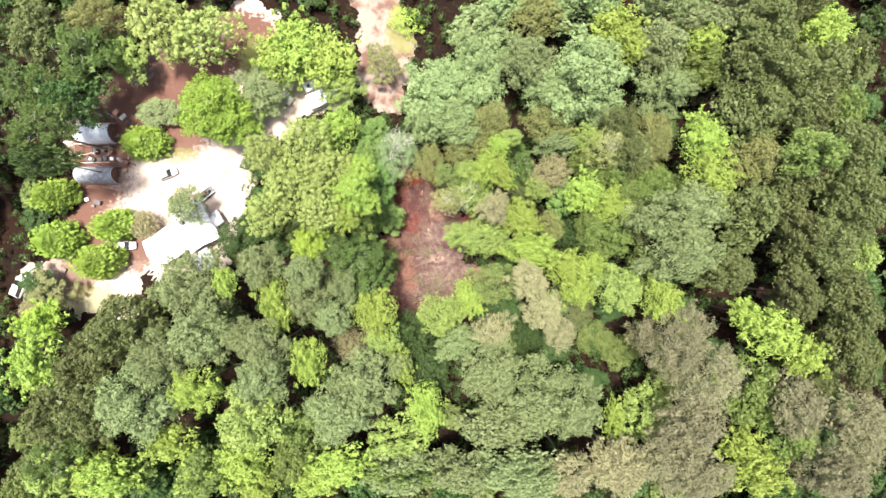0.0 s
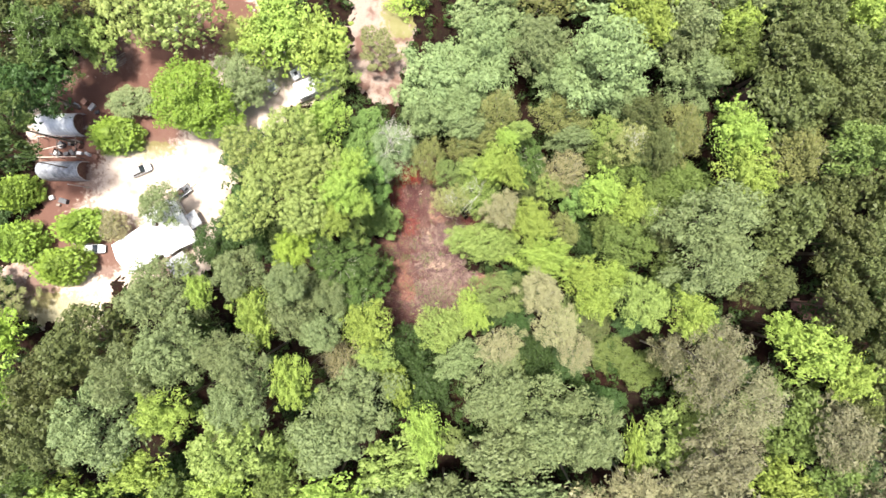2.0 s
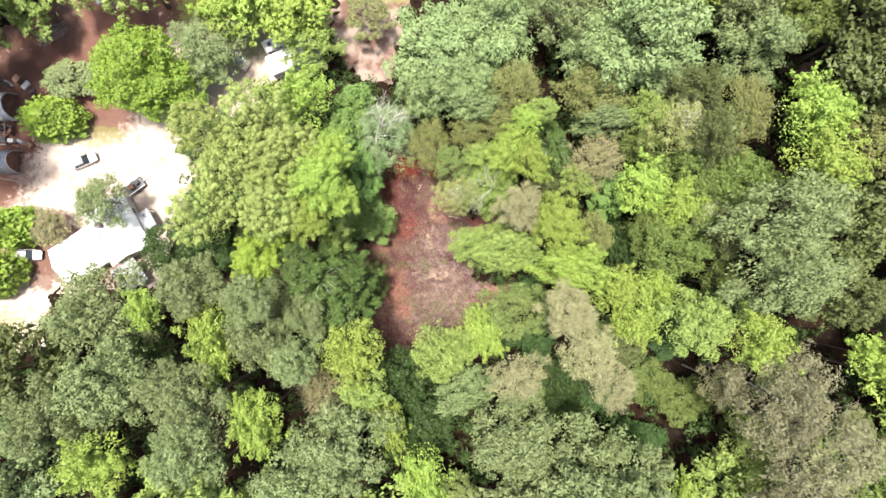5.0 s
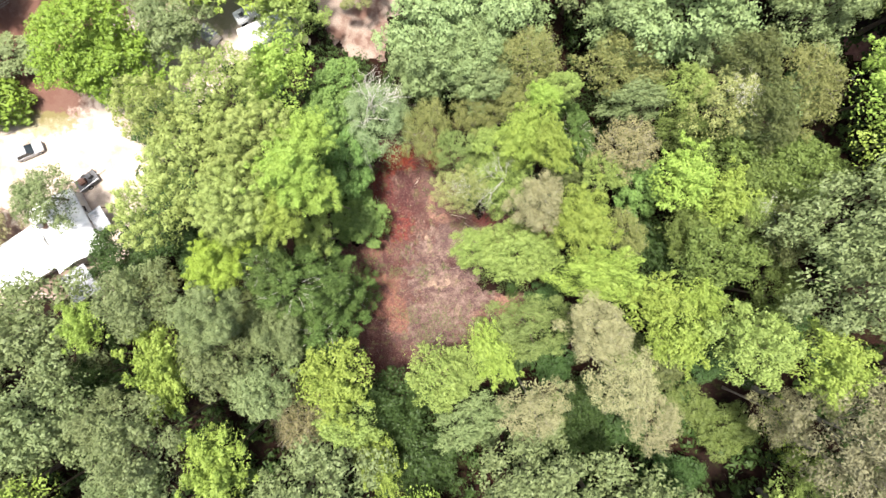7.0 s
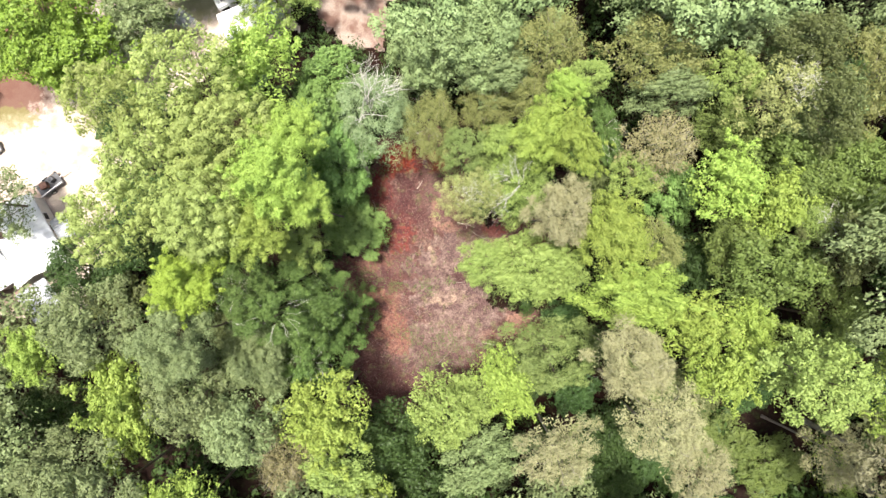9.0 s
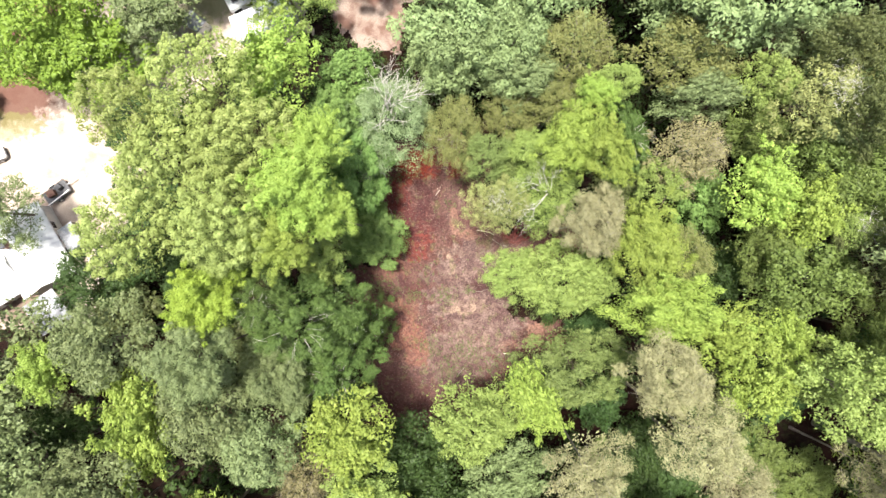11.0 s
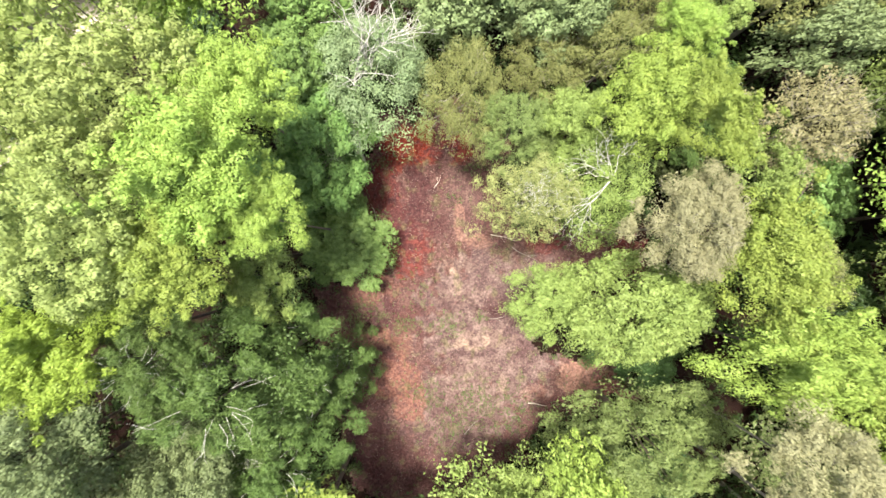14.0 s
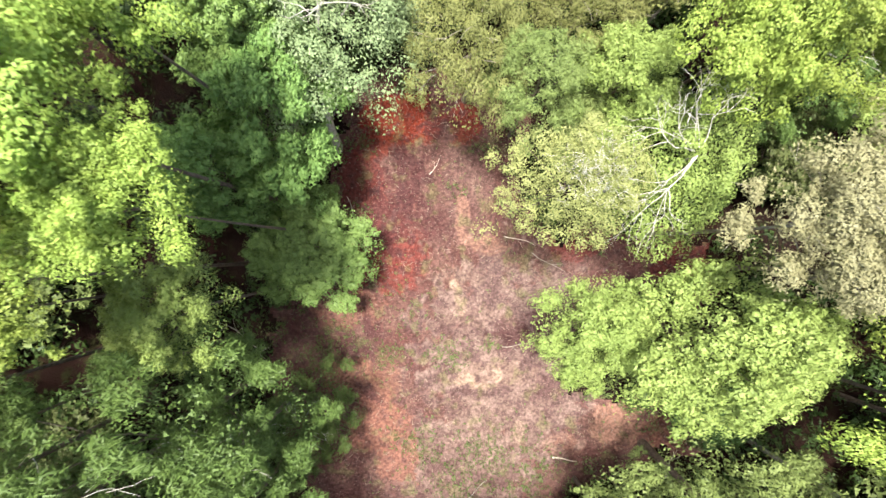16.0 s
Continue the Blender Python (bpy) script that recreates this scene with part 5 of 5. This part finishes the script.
def hoop_shed(x, y, turn, length, width, height, mat, label):
    """A long vaulted shed of bent sheet, open at one end."""
    top = empty("hoop_shed", pose(x, y, float(swell(x, y)), 0, 0, turn), label, "shed", "hoop sheds")
    a, b, n, m = length / 2, width / 2, 14, 24

    def ring(px, k, grow_by):
        t = math.pi * k / n
        return (px, -(b + grow_by) * math.cos(t), (height + grow_by) * math.sin(t) ** 0.8)
    bm = bmesh.new()
    for out in (0.0, 0.05):
        grid = [[bm.verts.new(ring(-a + length * j / m, k, out + (0.04 if j % 2 else 0))) for k in range(n + 1)] for j in range(m + 1)]
        for j in range(m):
            for k in range(n):
                bm.faces.new((grid[j][k], grid[j + 1][k], grid[j + 1][k + 1], grid[j][k + 1]))
    part("vault", bm, mat, top)
    bm = bmesh.new()
    bm.faces.new([bm.verts.new(ring(-a + 0.05, k, 0)) for k in range(n + 1)])
    part("back_wall", bm, RUST, top)
    # dark sheet added just inside the open end to stand for its shade
    bm = bmesh.new()
    bm.faces.new([bm.verts.new(ring(a - 0.5, k, -0.02)) for k in range(n + 1)])
    part("opening_shade", bm, RUST, top, "dark rust-brown sheet standing for the shaded opening")
    v, f = tube([ring(a + 0.02, k, 0.04) for k in range(n + 1)], [0.07] * (n + 1), 6)
    ob = new("rim", mesh_of("rim", v, f, STEEL, True))
    ob.parent = top


hoop_shed(-74.4, 17.3, 2, 7.6, 4.2, 3.8, ROOF, "long vaulted shed with a white sheet roof")
hoop_shed(-74, 8.4, 1, 8.0, 3.6, 3.6, GREY_ROOF, "long vaulted shed with a shiny grey sheet roof")


def timber_frame(x, y, length, width, height):
    """The bare frame of an unroofed bay, with things stored in it."""
    top = empty("timber_frame", pose(x, y, float(swell(x, y)), 0, 0, 2), "unroofed timber frame between the two vaulted sheds", "frame")
    a, b = length / 2, width / 2
    for sx in (-1, 0, 1):
        for sy in (-1, 1):
            part("post", box_bm(sx * a - 0.07, sy * b - 0.07, 0, sx * a + 0.07, sy * b + 0.07, height, 0.01), WOOD, top)
        part("crossbeam", box_bm(sx * a - 0.06, -b - 0.2, height, sx * a + 0.06, b + 0.2, height + 0.14, 0.01), WOOD, top)
    for sy in (-1, 1):
        part("plate", box_bm(-a - 0.2, sy * b - 0.06, height + 0.145, a + 0.2, sy * b + 0.06, height + 0.28, 0.01), PEELED, top)
    bm = box_bm(-a * 0.95, -0.06, height + 0.29, a * 0.4, 0.06, height + 0.4, 0.01)
    bmesh.ops.rotate(bm, verts=bm.verts, cent=(0, 0, 0), matrix=Matrix.Rotation(0.2, 3, "Z"))
    part("brace", bm, PEELED, top, "loose pale plank laid across the beams")


timber_frame(-74.5, 12.8, 7.2, 4.0, 2.6)


def crate(x, y, z, w, d, h, turn, mat, label, name="crate"):
    top = empty(name, pose(x, y, z, 0, 0, turn), label, name.replace("_", " "), "stored odds and ends")
    part("body", box_bm(-w / 2, -d / 2, 0, w / 2, d / 2, h, 0.02), mat, top)
    part("lid", box_bm(-w / 2 - 0.03, -d / 2 - 0.03, h + 0.002, w / 2 + 0.03, d / 2 + 0.03, h + 0.06, 0.015), GREY_ROOF if mat is WHITE else mat, top)


rng = np.random.default_rng(44)
for k in range(15):
    px, py = rng.uniform(-77.6, -71.2), rng.uniform(11.2, 14.4)
    crate(px, py, float(swell(px, py)) + 0.07, rng.uniform(0.5, 1.3), rng.uniform(0.4, 1.0), rng.uniform(0.4, 1.3), rng.uniform(0, 180),
          (CHARCOAL, RUST, WOOD, CHARCOAL, STEEL)[k % 5], ("black box", "rusty brown box", "timber box", "dark box", "grey steel box")[k % 5] + " stored in the open frame by the sheds")
for k, (px, py) in enumerate(((-72.1, 21.2), (-70.5, 21.9), (-69.3, 21), (-74.1, 21.5), (-68.3, 20), (-69.9, 11.8), (-68.3, 11.3), (-76.9, 3.2), (-75.6, 1.8), (-74.5, 2.6), (-57.4, 34.7), (-56.1, 35.3), (-52.8, 36.5), (-81.7, -12.1), (-64.1, 14))):
    crate(px, py, float(swell(px, py)) + 0.07, rng.uniform(0.5, 1.6), rng.uniform(0.4, 1.0), rng.uniform(0.3, 0.9), rng.uniform(0, 180),
          (WHITE, RUST, STEEL, WOOD, CHARCOAL)[k % 5], ("white box", "rusty brown box", "grey steel box", "timber box", "dark box")[k % 5] + " lying about in the yard")


def plank_stack(x, y, turn, n, length, label):
    top = empty("plank_stack", pose(x, y, float(swell(x, y)) + 0.06, 0, 0, turn), label, "planks")
    for k in range(n):
        px, py = rng.normal(0, 0.25), 0.34 * (k - n / 2) + rng.normal(0, 0.05)
        part("plank", box_bm(px - length / 2, py - 0.09, 0.02 + 0.04 * (k % 3), px + length / 2, py + 0.09, 0.06 + 0.04 * (k % 3), 0.005), WOOD, top)


plank_stack(-65.4, 29.9, 32, 7, 5.5, "long grey planks laid side by side on brown soil")
plank_stack(-55.2, 35.1, 35, 5, 3.0, "short pale planks beside the brown track")
plank_stack(-48.5, 38.9, 35, 5, 3.4, "stacked weathered planks beside the brown track")


def wheel(parent, x, y, r, w):
    bm = bmesh.new()
    bmesh.ops.create_cone(bm, cap_ends=True, segments=18, radius1=r, radius2=r, depth=w, matrix=pose(x, y, r, 90, 0, 0))
    bmesh.ops.bevel(bm, geom=[e for e in bm.edges if len(e.link_faces) == 2 and any(len(f.verts) > 4 for f in e.link_faces)], offset=w * 0.2, segments=2, affect="EDGES")
    t = part("wheel", bm, DARK, parent)
    bm = bmesh.new()
    bmesh.ops.create_cone(bm, cap_ends=True, segments=14, radius1=r * 0.6, radius2=r * 0.6, depth=w + 0.02, matrix=pose(x, y, r, 90, 0, 0))
    part("rim", bm, STEEL, t)


def car(x, y, turn, paint, label, length=4.5, width=1.8, height=1.45, back=0.86):
    """A parked car: lofted body, glass house, roof, lamps, mirrors and wheels. It faces +x."""
    top = empty("car", pose(x, y, float(swell(x, y)) + 0.09, 0, 0, turn), label, "car", "parked vehicles")
    a, b = length / 2, width / 2
    sections = [(-a, 0.78, 0.42, 0.72), (-a * 0.93, 0.92, 0.3, 0.86), (-a * 0.6, 1.0, 0.25, 0.9), (0, 1.0, 0.22, 0.88), (a * 0.45, 0.99, 0.24, 0.85), (a * 0.85, 0.9, 0.28, 0.74), (a, 0.72, 0.4, 0.6)]
    bm = bmesh.new()
    loops = []
    for px, w, z0, z1 in sections:
        prof = [(-w, z0), (-w * 1.0, (z0 + z1) / 2), (-w * 0.93, z1 * 0.95), (-w * 0.75, z1), (w * 0.75, z1), (w * 0.93, z1 * 0.95), (w, (z0 + z1) / 2), (w, z0)]
        loops.append([bm.verts.new((px, b * py, pz)) for py, pz in prof])
    for p, q in zip(loops, loops[1:]):
        for i in range(8):
            bm.faces.new((p[i], p[(i + 1) % 8], q[(i + 1) % 8], q[i]))
    bm.faces.new(loops[0])
    bm.faces.new(loops[-1][::-1])
    part("body", bm, paint, top)
    bm = bmesh.new()
    lo = [bm.verts.new(p) for p in ((-a * back, -b * 0.86, 0.86), (a * 0.42, -b * 0.86, 0.85), (a * 0.42, b * 0.86, 0.85), (-a * back, b * 0.86, 0.86))]
    hi = [bm.verts.new(p) for p in ((-a * (back - 0.2), -b * 0.68, height - 0.05), (a * 0.08, -b * 0.68, height - 0.05), (a * 0.08, b * 0.68, height - 0.05), (-a * (back - 0.2), b * 0.68, height - 0.05))]
    for i in range(4):
        bm.faces.new((lo[i], lo[(i + 1) % 4], hi[(i + 1) % 4], hi[i]))
    bm.faces.new(hi)
    part("glass", bm, GLASS, top, "dark tinted windows")
    part("roof", box_bm(-a * (back - 0.18), -b * 0.69, height - 0.045, a * 0.1, b * 0.69, height + 0.02, 0.03), paint, top)
    for sy in (-1, 1):
        part("headlight", box_bm(a * 0.9, sy * b * 0.62 - 0.16, 0.52, a * 0.975, sy * b * 0.62 + 0.16, 0.68), WHITE, top)
        part("tail_light", box_bm(-a * 0.99, sy * b * 0.66 - 0.12, 0.6, -a * 0.95, sy * b * 0.66 + 0.12, 0.8), RUST, top)
        part("mirror", box_bm(a * 0.3, sy * (b + 0.08) - 0.09, 0.88, a * 0.36, sy * (b + 0.08) + 0.09, 1.02), CHARCOAL, top)
        for sx in (-0.6, 0.62):
            wheel(top, a * sx, sy * (b - 0.1), 0.33, 0.22)
    for sx in (a * 0.99, -a * 1.0):
        part("bumper", box_bm(sx - 0.06, -b * 0.75, 0.32, sx + 0.06, b * 0.75, 0.48), CHARCOAL, top)


car(-59.2, 8.8, 24, SILVER, "silver car with dark windows parked on bright sand", 4.2, 1.75, 1.5, 0.8)
car(-68.2, -6.6, 0, STEEL, "dull grey car parked in tree shade")
car(-91, -15.6, 68, WHITE, "white van half hidden under a thin tree", 5.2, 2.0, 2.0, 0.95)
car(-26.2, 34.7, 70, CHARCOAL, "dark car standing under trees by the track")


def trailer(x, y, turn):
    """A loaded flat trailer beside the house."""
    top = empty("utility_trailer", pose(x, y, float(swell(x, y)) + 0.09, 0, 0, turn), "dark flat trailer with pale side rails beside the house", "trailer", "parked vehicles")
    part("deck", box_bm(-1.6, -0.85, 0.5, 1.6, 0.85, 0.6), CHARCOAL, top)
    for sy in (-1, 1):
        part("side_rail", box_bm(-1.6, sy * 0.85 - 0.05, 0.9, 1.6, sy * 0.85 + 0.05, 1.0, 0.01), WHITE, top, "pale side rail")
        for sx in (-1.5, 0, 1.5):
            part("upright", box_bm(sx - 0.04, sy * 0.85 - 0.04, 0.59, sx + 0.04, sy * 0.85 + 0.04, 0.91, 0), STEEL, top)
        wheel(top, -0.2, sy * 1.0, 0.34, 0.2)
    part("drawbar", box_bm(1.6, -0.06, 0.46, 2.9, 0.06, 0.56, 0.01), STEEL, top)


trailer(-50.9, 4.8, 38)
crate(-51.3, 4.6, 0.72, 0.9, 0.7, 0.5, 30, RUST, "rusty brown box loaded on the trailer")
crate(-50.4, 5.4, 0.72, 0.6, 0.6, 0.6, 50, CHARCOAL, "dark box loaded on the trailer")


def camper(x, y, turn, length, width, height, label):
    top = empty("camper_trailer", pose(x, y, float(swell(x, y)) + 0.09, 0, 0, turn), label, "camper", "parked vehicles")
    a, b = length / 2, width / 2
    part("body", box_bm(-a, -b, 0.55, a, b, height, 0.18), WHITE, top)
    part("roof", box_bm(-a + 0.1, -b + 0.1, height + 0.003, a - 0.1, b - 0.1, height + 0.06, 0.02), ROOF, top)
    v = part("roof_vent", box_bm(-0.9, -0.35, height + 0.062, -0.2, 0.35, height + 0.2, 0.04), GREY_ROOF, top, "grey roof vent")
    part("vent_lid", box_bm(-0.82, -0.27, height + 0.202, -0.28, 0.27, height + 0.25, 0.02), CHARCOAL, v)
    part("air_conditioner", box_bm(0.5, -0.4, height + 0.062, 1.5, 0.4, height + 0.36, 0.08), WHITE, top)
    for px in (-a * 0.5, a * 0.35):
        for sy in (-1, 1):
            part("window", box_bm(px - 0.5, sy * b - 0.02, 1.4, px + 0.5, sy * b + 0.02, 2.0, 0.01), GLASS, top)
    part("door", box_bm(-0.1, -b - 0.03, 0.6, 0.6, -b + 0.01, 2.4, 0.01), SIDING, top)
    for sy in (-1, 1):
        wheel(top, -0.3, sy * (b - 0.12), 0.35, 0.22)


camper(-25.4, 25.3, 24, 7.4, 3.2, 2.9, "white camper trailer with roof vents among trees")
camper(-28.4, 27.7, 30, 3.2, 2.0, 2.3, "small white camper next to the larger one")
crate(-33.8, 25.1, float(swell(-33.8, 25.1)) + 0.07, 2.2, 1.7, 1.8, -35, WHITE, "white storage box standing in tree shade", "storage_box")


def pole(x, y, height, radius, label, name="utility_pole", mat=WOOD):
    top = empty(name, pose(x, y, float(swell(x, y)), 0, 0, 0), label, "pole")
    v, f = tube([(0, 0, -0.2), (0, 0, height / 2), (0, 0, height)], (radius, radius * 0.85, radius * 0.7), 10)
    ob = new("shaft", mesh_of("shaft", v, f, mat, True))
    ob.parent = top
    part("cap", box_bm(-radius, -radius, height - 0.02, radius, radius, height + 0.08, 0.02), STEEL, top)


pole(-69.9, 5.3, 6.0, 0.07, "slim pale mast beside the vaulted shed", "mast", STEEL)
